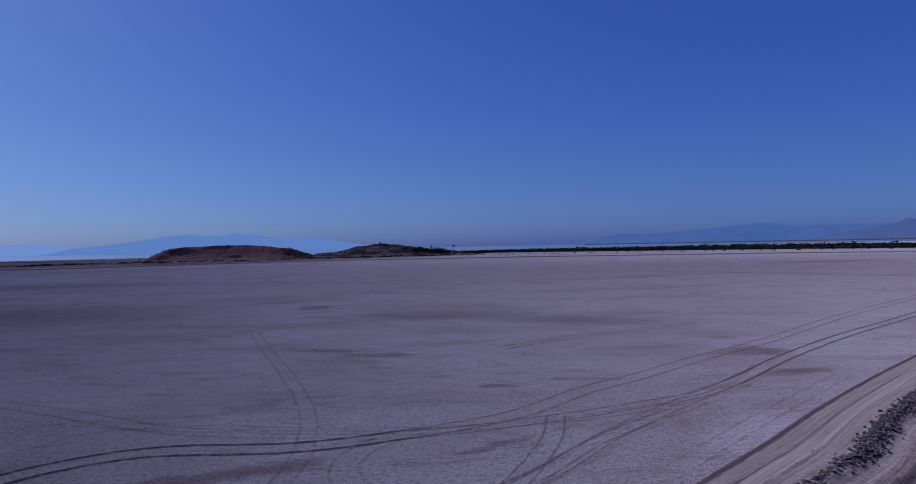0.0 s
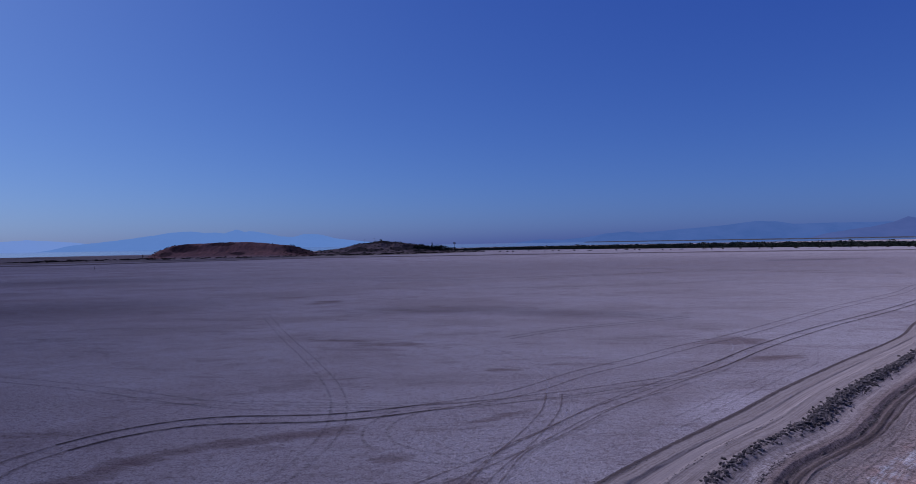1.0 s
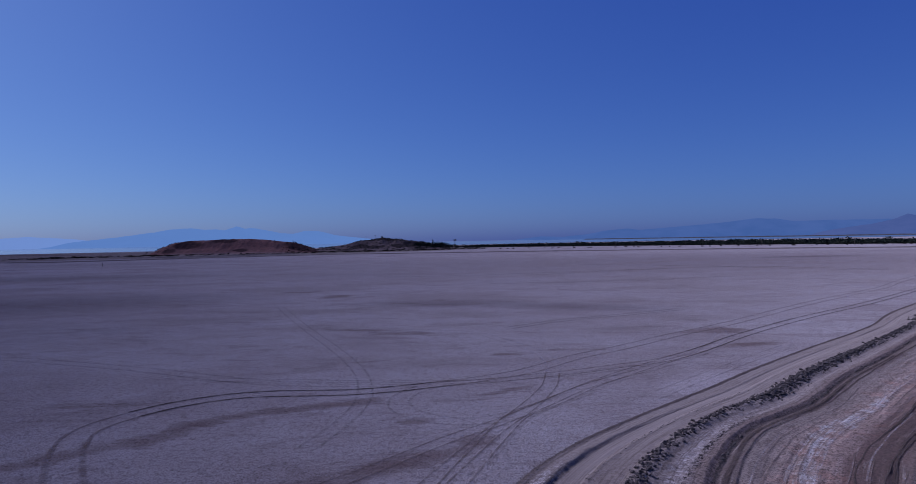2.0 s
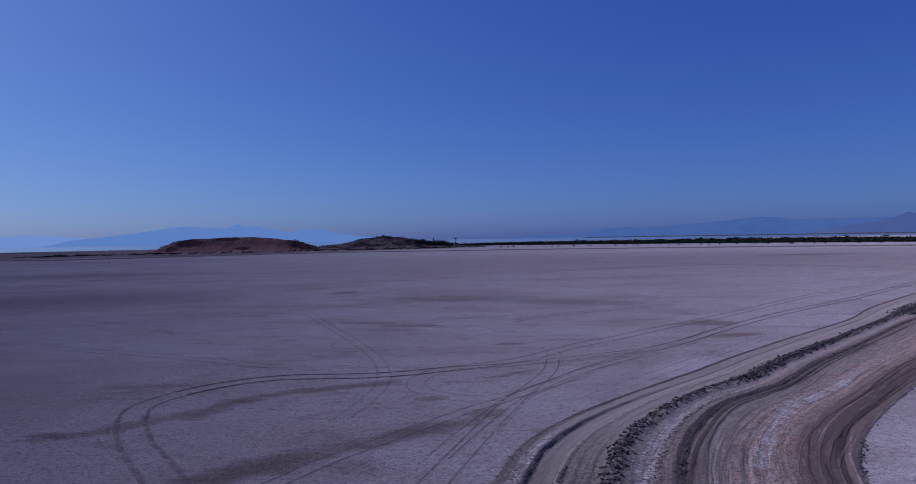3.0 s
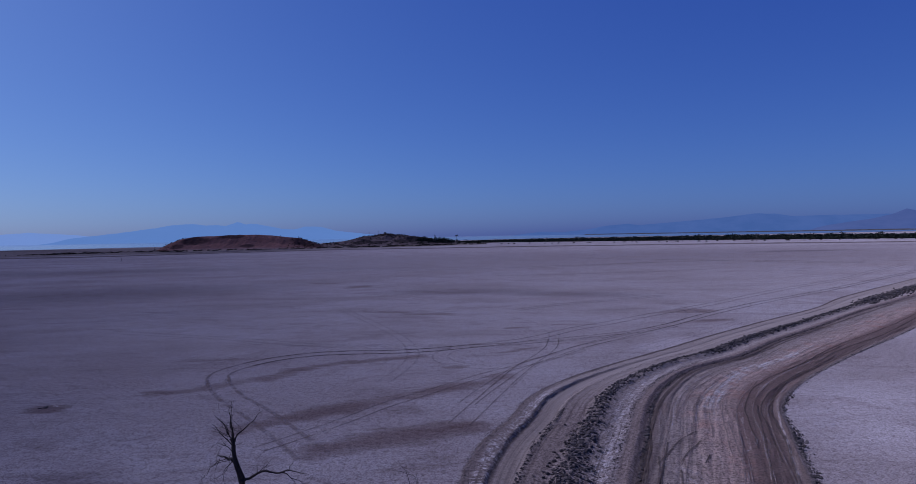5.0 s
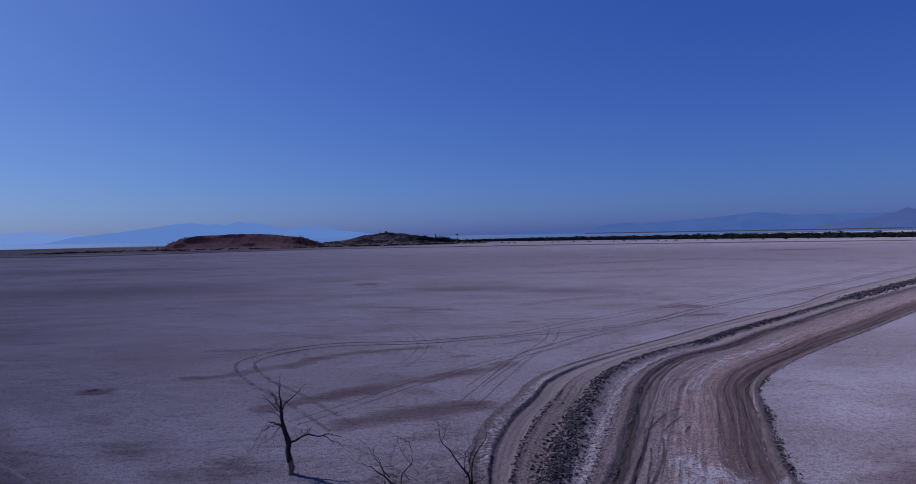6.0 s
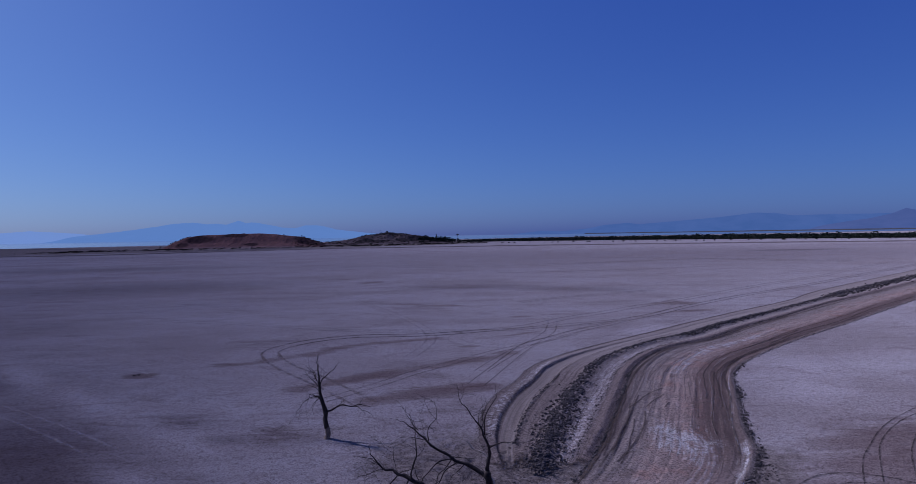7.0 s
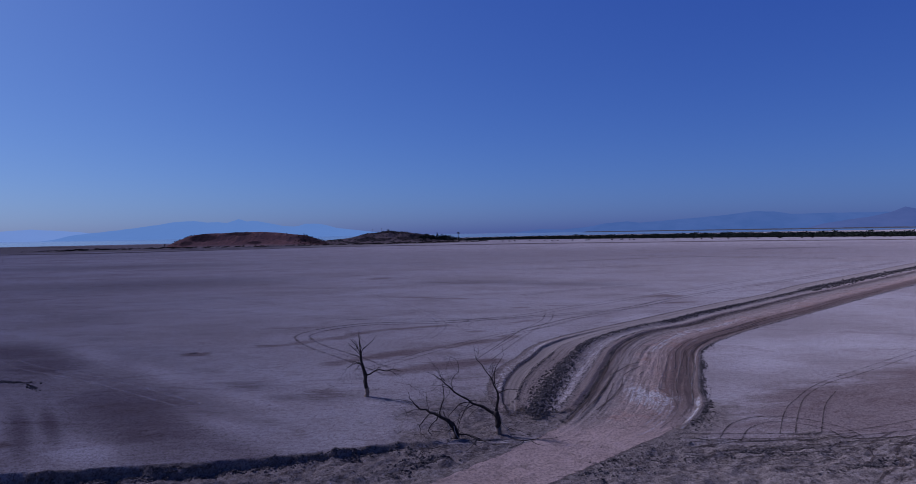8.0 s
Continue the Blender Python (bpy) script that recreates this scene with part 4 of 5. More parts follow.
# marks on the road itself
LONG_CUT, LONG_SALT = "single dark wheel rut along the dirt road", "single pale salt-dusted wheel mark on the dirt road"
for points, wide, material in (
        ([(34.9, 40.4), (26.3, 32.6), (20.2, 26.2), (14, 21.4), (10.6, 16.6), (8.3, 12.6), (6.9, 9.3), (4.9, 4.3), (3.1, -0.4), (1.8, -3.9), (0.2, -7.3)], 0.30, CUT),
        ([(6.2, 7.6), (5.5, 5.2), (4.0, 1.6), (2.5, -2.6), (1.0, -5.7), (-0.1, -7.9)], 0.14, CUT),
        ([(5.9, 2.2), (5.0, -0.4), (3.6, -3.2), (2.2, -5.6)], 0.14, CUT),
        ([(5.0, 2.9), (5.9, 4.1), (7.2, 6.0), (8.6, 7.4)], 0.13, CUT), ([(6.1, 3.0), (7.1, 4.5), (8.3, 6.0)], 0.11, CUT), ([(7.2, 2.9), (7.9, 4.0)], 0.09, CUT),
        ([(17.6, 15.4), (14.6, 11.9), (12.6, 7.4), (11.0, 3.2), (8.9, -3.0), (7.6, -6.1)], 0.12, RUT),
        ([(7.5, -0.6), (7.6, -2.7), (7.2, -5.0), (6.2, -7.2), (4.8, -9.2)], 0.10, RUT),
        ([(11.6, 6.2), (11.4, 5.2), (10.6, 4.2), (9.6, 3.7)], 0.10, RUT)):
    tyre_track(points, 0.0, material, LONG_CUT, wide, road_lie)
for points, wide in (([(9.3, -3.2), (8.1, -5.8), (6.8, -8.0), (5.9, -9.3)], 0.18), ([(7.2, -0.7), (7.3, -2.6), (6.9, -4.9), (5.9, -7.1), (4.5, -9.1), (3.2, -10.3)], 0.2),
                     ([(6.9, -1.2), (7.0, -3.0), (6.6, -5.1), (5.6, -7.1), (4.4, -8.8)], 0.16), ([(6.5, -1.7), (6.6, -3.6), (6.2, -5.4), (5.2, -7.1), (4.2, -8.4)], 0.2),
                     ([(6.1, -1.9), (6.2, -3.4), (5.8, -5.2), (5.0, -6.4)], 0.14), ([(9.7, 4.3), (10.9, 5.6), (11.3, 7.4), (10.9, 9.0)], 0.09),
                     ([(5.6, 2.2), (6.0, 1.0), (5.7, 0.1), (5.1, 0.6)], 0.16), ([(5.2, 3.0), (6.2, 2.2), (6.5, 0.8)], 0.14)):
    tyre_track(points, 0.0, SALTY, LONG_SALT, wide, road_lie)


def road_lines(seed, count):
    """Long wheel lines that keep to one share of the road's width for a stretch."""
    throw = np.random.RandomState(seed)
    rows = [k for k in range(len(road_run)) if -9 < ry[k, 40] < 45]
    for _ in range(count):
        v, first, size = throw.uniform(0.10, 0.90), throw.randint(0, len(rows) - 60), throw.randint(40, 140)
        picked = rows[first:first + size][::12]
        v2 = np.clip(v + throw.normal(0, 0.05), 0.06, 0.94)
        cols = [int((v + (v2 - v) * k / len(picked)) * (rx.shape[1] - 1)) for k in range(len(picked))]
        points = [(float(rx[r, c]), float(ry[r, c])) for r, c in zip(picked, cols)]
        if len(points) > 2:
            dark = throw.rand() < 0.8
            tyre_track(points, 0.0, RUT if dark else SALTY, LONG_CUT if dark else LONG_SALT, throw.uniform(0.06, 0.13), road_lie)


def road_rut(share, low_y, high_y, wide, material, label):
    """One wheel line along the road at a share of its width, between two values of y, with a slow drift."""
    col = int(share * (rx.shape[1] - 1))
    rows = [k for k in range(len(road_run)) if low_y < ry[k, col] < high_y][::9]
    points = []
    for r in rows:
        c = min(max(col + int(round(1.6 * math.sin(0.21 * road_run[r] + 40 * share))), 1), rx.shape[1] - 2)
        points.append((float(rx[r, c]), float(ry[r, c])))
    if len(points) > 2:
        tyre_track(points, 0.0, material, label, wide, road_lie)


for share, low_y, high_y, wide, material in (
        (0.055, -6, 9, 0.13, CUT), (0.10, -6.5, 4, 0.11, CUT), (0.15, -5, 6, 0.09, CUT), (0.20, -6.5, 1, 0.10, CUT), (0.27, -3, 9, 0.07, RUT), (0.13, 8, 24, 0.10, RUT),
        (0.22, 10, 30, 0.10, RUT), (0.33, 4, 14, 0.08, RUT), (0.44, 6, 22, 0.08, RUT), (0.56, 3, 16, 0.08, RUT), (0.66, -2, 18, 0.10, RUT), (0.73, 4, 30, 0.10, CUT),
        (0.80, -3, 12, 0.10, CUT), (0.86, 2, 26, 0.10, CUT), (0.905, -6, 30, 0.16, CUT), (0.70, 20, 50, 0.14, CUT), (0.82, 22, 60, 0.16, CUT), (0.12, 24, 60, 0.16, CUT)):
    road_rut(share, low_y, high_y, wide, material, LONG_CUT)
for share, low_y, high_y, wide in ((0.935, -7, 16, 0.14), (0.76, 0, 9, 0.07), (0.38, 7, 20, 0.16), (0.46, 9, 28, 0.18), (0.50, 12, 34, 0.2)):
    road_rut(share, low_y, high_y, wide, SALTY, LONG_SALT)
road_lines(5, 12)


# ---- dead trees ----
def tube(points, sides, knotty=0.0):
    """Vertices and faces of a round, tapering, slightly knotty limb through (x, y, z, radius)."""
    line = glide(points, 0.16)
    way = np.gradient(line[:, :3], axis=0)
    verts, faces, n = [], [], len(line)
    for k in range(n):
        t = Vector(way[k]).normalized()
        a = t.orthogonal().normalized() if k == 0 else (last - t * last.dot(t)).normalized()
        last, b = a, t.cross(a)
        for j in range(sides):
            w = 2 * math.pi * j / sides
            r = max(line[k, 3], 0.004) * (1 + knotty * (2 * TABLE[(7 * k) % 256, (31 * j + 3) % 256] - 1))
            verts.append(tuple(Vector(line[k, :3]) + a * math.cos(w) * r + b * math.sin(w) * r))
    for k in range(n - 1):
        for j in range(sides):
            i = (j + 1) % sides
            faces.append((k * sides + j, k * sides + i, (k + 1) * sides + i, (k + 1) * sides + j))
    faces += [tuple(range(sides))[::-1], tuple(range((n - 1) * sides, n * sides))]
    return verts, faces


def limb(name, tree, points, material=None, label="", sides=7):
    """One limb of a tree. Its points are x, y, z, radius from the tree's foot, with a little sway between them."""
    sway = []
    for k, (x, y, z, r) in enumerate(points):
        j = 0.0 if k in (0, len(points) - 1) else 0.03
        sway.append((x + dice.normal(0, j), y + dice.normal(0, j), z + dice.normal(0, j * 0.5), r * (BOLE if name != "branch" else SLIM)))
        if name == "branch" and k + 1 < len(points):
            a, b = np.array(points[k]), np.array(points[k + 1])
            kink = (a + b) / 2 + np.append(dice.normal(0, 0.05 * np.linalg.norm(b[:3] - a[:3]) + 0.01, 3), 0)
            sway.append((*kink[:3], kink[3] * SLIM))
    ob = soup(name, *tube(sway, sides, 0.34), material or BARK, tree, True)
    if label:
        tagged(ob, label)
    BOUGHS.append(sway)
    return ob


def twigs(tree, count, long, droop):
    """Thin dead shoots that leave the limbs, in one mesh."""
    verts, faces = [], []
    for turn in range(count):
        line = BOUGHS[dice.randint(len(BOUGHS))]
        k = dice.randint(len(line) - 1)
        f = dice.rand()
        a, b = np.array(line[k]), np.array(line[k + 1])
        if len(line) > 4 and k == 0:
            continue
        at = a * (1 - f) + b * f
        stout = turn < count // 7
        size = long * (dice.uniform(1.0, 1.7) if stout else dice.uniform(0.35, 1.0))
        way = np.array([dice.normal(0, 1), dice.normal(0, 1), dice.normal(0.35, 0.7)])
        way /= np.linalg.norm(way)
        p, pts, r = at[:3], [], min(0.019 if stout else 0.011, at[3] * 0.6)
        for step in range(5):
            pts.append((*p, r * (1 - 0.17 * step)))
            way = way + np.array([dice.normal(0, 0.25), dice.normal(0, 0.25), dice.normal(0, 0.2) - droop])
            p = p + way / np.linalg.norm(way) * size / 4
        if stout:
            BOUGHS.append(pts)
        v, g = tube(pts, 5 if stout else 4)
        n = len(verts)
        verts += v
        faces += [tuple(i + n for i in q) for q in g]
    tagged(soup("twig_spray", verts, faces, BARK, tree, True), kind="stuff")


def tree_at(x, y, label, group="dead trees by the road"):
    ob = new("dead_tree")
    ob.location = (x, y, float(lie(np.array([x]), np.array([y]))[0]) - 0.03)
    BOUGHS.clear()
    return tagged(ob, label, "dead tree", group)


BOUGHS, SLIM, BOLE = [], 0.72, 0.95
# the upright tree
a = tree_at(-12.08, -1.45, "upright leafless dead tree with one long side branch")
limb("trunk_foot", a, [(0, 0, -0.1, 0.19), (0.0, 0, 0.1, 0.15), (0.01, 0, 0.35, 0.132), (0, 0, 0.66, 0.125)], STEM, "paler brown foot where bark is gone", 10)
limb("trunk", a, [(0, 0, 0.62, 0.128), (-0.06, 0.02, 1.1, 0.12), (-0.10, 0.02, 1.5, 0.125), (-0.27, 0.0, 2.1, 0.092), (-0.33, 0.0, 2.5, 0.078), (-0.36, 0.02, 2.95, 0.06)], sides=10)
limb("branch", a, [(-0.36, 0.02, 2.9, 0.06), (-0.40, 0.05, 3.4, 0.038), (-0.44, 0.02, 3.9, 0.022), (-0.42, 0.0, 4.35, 0.008)])
limb("branch", a, [(-0.34, 0, 2.85, 0.05), (-0.28, -0.15, 3.3, 0.034), (-0.34, -0.25, 3.75, 0.02), (-0.30, -0.2, 4.1, 0.008)])
limb("branch", a, [(-0.34, 0.02, 2.9, 0.055), (-0.15, 0.05, 3.2, 0.040), (0.22, 0.1, 3.6, 0.024), (0.52, 0.12, 3.9, 0.014), (0.76, 0.1, 4.1, 0.006)])
limb("branch", a, [(-0.36, 0, 2.8, 0.045), (-0.56, 0.1, 3.25, 0.028), (-0.80, 0.2, 3.6, 0.018), (-1.15, 0.25, 3.9, 0.007)])
limb("branch", a, [(-0.56, 0.1, 3.2, 0.024), (-0.62, -0.2, 3.7, 0.014), (-0.85, -0.3, 4.0, 0.006)])
limb("branch", a, [(-0.10, 0, 1.38, 0.085), (0.20, 0, 1.55, 0.072), (0.62, -0.02, 1.76, 0.062), (1.10, -0.05, 1.80, 0.050), (1.5, -0.1, 1.78, 0.04), (1.9, -0.1, 1.86, 0.026), (2.4, -0.15, 1.72, 0.01)], label="long side branch that bends downwards")
limb("branch", a, [(1.45, -0.1, 1.78, 0.028), (1.9, -0.2, 1.62, 0.018), (2.3, -0.25, 1.38, 0.008)])
limb("branch", a, [(1.75, -0.1, 1.84, 0.02), (1.82, -0.1, 2.0, 0.012), (1.95, -0.05, 2.2, 0.005)])
limb("branch", a, [(0.55, 0, 1.72, 0.02), (0.85, 0.15, 1.95, 0.012), (1.05, 0.2, 2.2, 0.005)])
limb("branch", a, [(-0.28, 0, 2.15, 0.075), (-0.50, 0, 2.28, 0.062), (-0.74, 0.02, 2.36, 0.045), (-0.95, 0.05, 2.42, 0.02)], label="short broken stub")
limb("branch", a, [(-0.62, 0, 2.32, 0.026), (-1.0, 0.1, 2.2, 0.02), (-1.35, 0.15, 1.9, 0.014), (-1.62, 0.2, 1.5, 0.009), (-1.8, 0.2, 1.12, 0.004)])
limb("branch", a, [(-0.9, 0.05, 2.3, 0.016), (-1.1, 0.1, 1.9, 0.010), (-1.15, 0.15, 1.4, 0.005)])
limb("branch", a, [(-0.5, 0, 2.2, 0.014), (-0.68, -0.1, 1.7, 0.010), (-0.64, -0.1, 1.1, 0.004)])
limb("branch", a, [(-0.34, 0, 2.5, 0.03), (-0.55, 0, 2.75, 0.022), (-0.95, 0.1, 2.85, 0.014), (-1.3, 0.1, 2.6, 0.005)])
for turn, out, high in ((1.9, 0.5, 4.4), (2.9, 0.9, 3.6)):
    cx, sx = math.cos(turn) * out, math.sin(turn) * out * 0.7
    low = 2.2 + 0.45 * (turn % 1.7)
    limb("branch", a, [(-0.34, 0.01, low, 0.038), (-0.34 + 0.35 * cx, 0.35 * sx, low + 0.4 * (high - low), 0.026), (-0.34 + 0.75 * cx, 0.75 * sx, low + 0.75 * (high - low), 0.016), (-0.34 + cx, sx, high, 0.006)])
twigs(a, 170, 0.6, 0.06)

# the forked tree
SLIM, BOLE = 0.62, 0.74
b = tree_at(-3.9, -9.5, "forked leafless dead tree with a leaning limb")
limb("trunk_foot", b, [(0.02, 0, -0.1, 0.23), (0.0, 0, 0.1, 0.19), (0.0, 0, 0.45, 0.175)], STEM, "paler brown foot where bark is gone", 10)
limb("trunk", b, [(0, 0, 0.42, 0.178), (-0.04, 0, 0.8, 0.18), (-0.08, 0, 1.1, 0.185), (-0.06, 0, 1.25, 0.15)], sides=10)
limb("branch", b, [(-0.06, 0, 1.1, 0.14), (-0.5, 0.05, 1.3, 0.125), (-1.3, 0.1, 1.66, 0.10), (-1.95, 0.2, 2.1, 0.08), (-2.5, 0.25, 2.5, 0.06), (-2.95, 0.3, 2.9, 0.04), (-3.35, 0.3, 3.2, 0.02), (-3.7, 0.3, 3.35, 0.008)], label="thick leaning limb", sides=9)
limb("branch", b, [(-0.04, 0, 1.15, 0.12), (-0.05, 0, 1.7, 0.105), (-0.02, 0, 2.25, 0.085), (-0.18, 0.05, 2.75, 0.06), (-0.46, 0.1, 3.2, 0.042), (-0.86, 0.1, 3.8, 0.028), (-1.15, 0.05, 4.15, 0.016), (-1.25, 0, 4.8, 0.006)], sides=9)
limb("branch", b, [(-0.16, 0.05, 2.7, 0.05), (-0.10, 0, 3.35, 0.036), (0.06, -0.05, 3.85, 0.024), (0.33, -0.1, 4.25, 0.014), (0.30, -0.1, 4.75, 0.005)])
limb("branch", b, [(-0.40, 0.1, 3.1, 0.026), (-0.32, 0.3, 3.6, 0.016), (-0.05, 0.4, 4.1, 0.007)])
limb("branch", b, [(-1.1, 0.05, 4.1, 0.014), (-0.95, 0.0, 4.4, 0.009), (-1.0, 0, 4.75, 0.004)])
limb("branch", b, [(-0.03, 0, 2.0, 0.06), (0.12, -0.05, 2.3, 0.045), (0.45, -0.1, 2.5, 0.034), (0.85, -0.15, 2.42, 0.02), (1.3, -0.2, 2.48, 0.012), (1.8, -0.2, 2.55, 0.005)])
limb("branch", b, [(-0.04, 0, 1.75, 0.06), (-0.35, 0.15, 2.05, 0.04), (-0.75, 0.3, 2.3, 0.026), (-1.15, 0.35, 2.5, 0.01)], BARE, "bleached bare branch")
limb("branch", b, [(-2.4, 0.25, 2.45, 0.035), (-2.4, 0.2, 2.95, 0.028), (-2.05, 0.15, 3.35, 0.02), (-2.05, 0.1, 3.75, 0.012), (-2.1, 0.1, 4.15, 0.005)])
limb("branch", b, [(-2.05, 0.15, 3.3, 0.018), (-2.45, 0.2, 3.8, 0.011), (-2.55, 0.2, 4.1, 0.005)])
limb("branch", b, [(-2.95, 0.3, 2.85, 0.022), (-3.2, 0.2, 3.5, 0.014), (-3.45, 0.1, 3.95, 0.005)])
limb("branch", b, [(-1.3, 0.1, 1.66, 0.05), (-1.95, -0.1, 1.75, 0.042), (-2.4, -0.2, 1.4, 0.034), (-2.7, -0.3, 0.9, 0.024), (-2.75, -0.3, 0.5, 0.012)], label="drooping bent branch")
limb("branch", b, [(-1.5, 0.1, 1.72, 0.036), (-2.0, -0.3, 1.3, 0.026), (-2.15, -0.4, 0.8, 0.018), (-2.2, -0.4, 0.2, 0.006)])
limb("branch", b, [(-1.0, 0.1, 1.5, 0.03), (-1.5, -0.2, 1.15, 0.018), (-1.75, -0.35, 0.7, 0.007)])
limb("branch", b, [(-0.05, -0.05, 1.15, 0.06), (0.22, -0.15, 0.85, 0.045), (0.40, -0.2, 0.45, 0.036), (0.62, -0.25, 0.03, 0.02)], BARE, "bleached broken branch hanging to the ground")
limb("branch", b, [(0.45, -0.2, 0.3, 0.03), (0.85, -0.1, 0.32, 0.02), (1.4, -0.1, 0.12, 0.014), (1.9, -0.2, 0.04, 0.006)])
limb("branch", b, [(0.6, -0.2, 0.05, 0.03), (1.2, -0.35, 0.06, 0.022), (1.9, -0.25, 0.1, 0.014), (2.5, 0.1, 0.12, 0.006)])
limb("branch", b, [(-0.36, 0.05, 2.9, 0.03), (-0.19, 0.15, 3.4, 0.02), (-0.03, 0.2, 4.05, 0.007)])
limb("branch", b, [(-2.8, 0.3, 2.85, 0.03), (-3.15, 0.4, 3.3, 0.02), (-3.33, 0.45, 3.8, 0.008)])
limb("branch", b, [(-1.3, -0.1, 1.66, 0.05), (-1.78, -0.35, 1.40, 0.04), (-2.05, -0.45, 0.9, 0.03), (-2.11, -0.5, 0.4, 0.018), (-1.9, -0.6, 0.05, 0.01)])
twigs(b, 230, 0.7, 0.05)

# the broken, leaning tree
SLIM, BOLE = 0.58, 0.85
c = tree_at(-6.25, -10.05, "broken leaning dead tree with bent bare branches")
limb("trunk", c, [(0.05, 0, -0.1, 0.21), (0.10, 0, 0.2, 0.16), (0.03, 0, 0.5, 0.14), (-0.08, 0.0, 0.82, 0.15), (-0.33, 0.05, 0.98, 0.09)], sides=10)
limb("branch", c, [(-0.25, 0.03, 0.95, 0.15), (-0.7, 0.1, 1.2, 0.13), (-1.2, 0.15, 1.38, 0.10), (-1.7, 0.2, 1.55, 0.075), (-2.1, 0.25, 1.8, 0.05), (-2.3, 0.25, 2.15, 0.03), (-2.38, 0.2, 2.5, 0.01)], label="thick splintered leaning limb", sides=9)
limb("branch", c, [(-0.7, 0.1, 1.2, 0.07), (-0.62, 0.1, 1.7, 0.058), (-0.50, 0.1, 2.1, 0.046), (-0.55, 0.15, 2.6, 0.032), (-0.5, 0.1, 3.1, 0.016), (-0.6, 0.1, 3.5, 0.006)])
limb("branch", c, [(-0.52, 0.1, 2.05, 0.02), (-0.25, 0.0, 2.4, 0.014), (-0.05, 0, 2.8, 0.005)])
limb("branch", c, [(-1.2, 0.15, 1.38, 0.055), (-1.55, 0.0, 1.05, 0.045), (-1.8, -0.1, 0.75, 0.034), (-1.7, -0.15, 0.4, 0.024), (-1.45, -0.2, 0.15, 0.012), (-0.9, -0.2, 0.08, 0.006)], label="branch bent down to the ground")
limb("branch", c, [(-0.8, 0.1, 1.22, 0.05), (-1.05, -0.15, 0.9, 0.04), (-1.28, -0.2, 0.55, 0.03), (-1.15, -0.2, 0.3, 0.018)])
limb("branch", c, [(-1.15, -0.2, 0.5, 0.02), (-0.8, -0.25, 0.48, 0.014), (-0.4, -0.3, 0.5, 0.006)])
limb("branch", c, [(-1.7, 0.2, 1.55, 0.03), (-2.2, 0.1, 1.5, 0.022), (-2.7, 0.1, 1.35, 0.014), (-3.1, 0.1, 1.2, 0.006)])
limb("branch", c, [(-2.1, 0.25, 1.8, 0.022), (-2.6, 0.3, 2.0, 0.014), (-3.0, 0.3, 2.05, 0.006)])
limb("branch", c, [(-1.3, 0.15, 1.42, 0.025), (-1.45, 0.3, 1.9, 0.015), (-1.4, 0.35, 2.35, 0.006)])
limb("branch", c, [(0.1, 0, 0.15, 0.09), (0.5, -0.1, 0.28, 0.06), (0.9, -0.2, 0.16, 0.045), (1.3, -0.35, 0.06, 0.03), (1.9, -0.45, 0.03, 0.012)], label="limb lying on the ground")
limb("branch", c, [(0.9, -0.2, 0.16, 0.03), (1.1, -0.55, 0.1, 0.02), (0.95, -0.85, 0.05, 0.01)])
limb("branch", c, [(0.0, -0.1, 0.7, 0.05), (0.08, -0.18, 0.4, 0.04), (0.28, -0.25, 0.05, 0.025)], BARE, "bleached split bark strip")
limb("branch", c, [(-0.25, -0.05, 0.8, 0.04), (-0.3, -0.2, 0.45, 0.03), (-0.15, -0.25, 0.05, 0.015)], BARE, "bleached split bark strip")
limb("branch", c, [(-0.1, 0, 0.05, 0.08), (-0.35, -0.2, 0.05, 0.05), (-0.2, -0.5, 0.02, 0.02)])
twigs(c, 260, 0.65, 0.07)


def fallen_branch(points, forks):
    """A dead branch, and once a tree's shadow, on the ground, with side shoots; points are x, y, radius."""
    base = points[0]
    z = float(lie(np.array([base[0]]), np.array([base[1]]))[0])
    verts, faces = [], []
    for line in [points] + forks:
        path = [(x - base[0], y - base[1], float(calm_lie(np.array([x]), np.array([y]))[0]) - z + r * 1.2 + 0.05 * (k % 2), r) for k, (x, y, r) in enumerate(line)]
        v, f = tube(path, 6, 0.2)
        faces += [tuple(i + len(verts) for i in g) for g in f]
        verts += v
    ob = soup("fallen_branch", verts, faces, BARK, shade=True)
    ob.location = (base[0], base[1], z)
    return tagged(ob, "dark branch shape on bare ground, dead wood and tree shadow", "branch", "fallen branches under the trees")


fallen_branch([(-5.6, -9.4, 0.034), (-5.05, -10.17, 0.030), (-4.4, -11.0, 0.022), (-3.6, -11.1, 0.008)],
              [[(-5.05, -10.17, 0.026), (-5.25, -11.1, 0.016), (-5.6, -11.7, 0.007)], [(-4.7, -10.6, 0.020), (-4.0, -10.5, 0.014), (-3.5, -10.75, 0.006)]])
# added where the forked tree's shadow lies, drawing its dark strokes as wood
fallen_branch([(-3.3, -10.2, 0.024), (-2.7, -10.75, 0.026), (-2.0, -10.4, 0.020), (-1.3, -10.5, 0.013), (-0.5, -9.9, 0.006)],
              [[(-2.7, -10.75, 0.022), (-3.0, -11.3, 0.016), (-3.5, -11.5, 0.008)], [(-2.3, -10.6, 0.018), (-2.1, -11.2, 0.012), (-1.6, -11.4, 0.006)], [(-2.0, -10.4, 0.016), (-1.5, -9.9, 0.011), (-1.3, -9.5, 0.006)]])
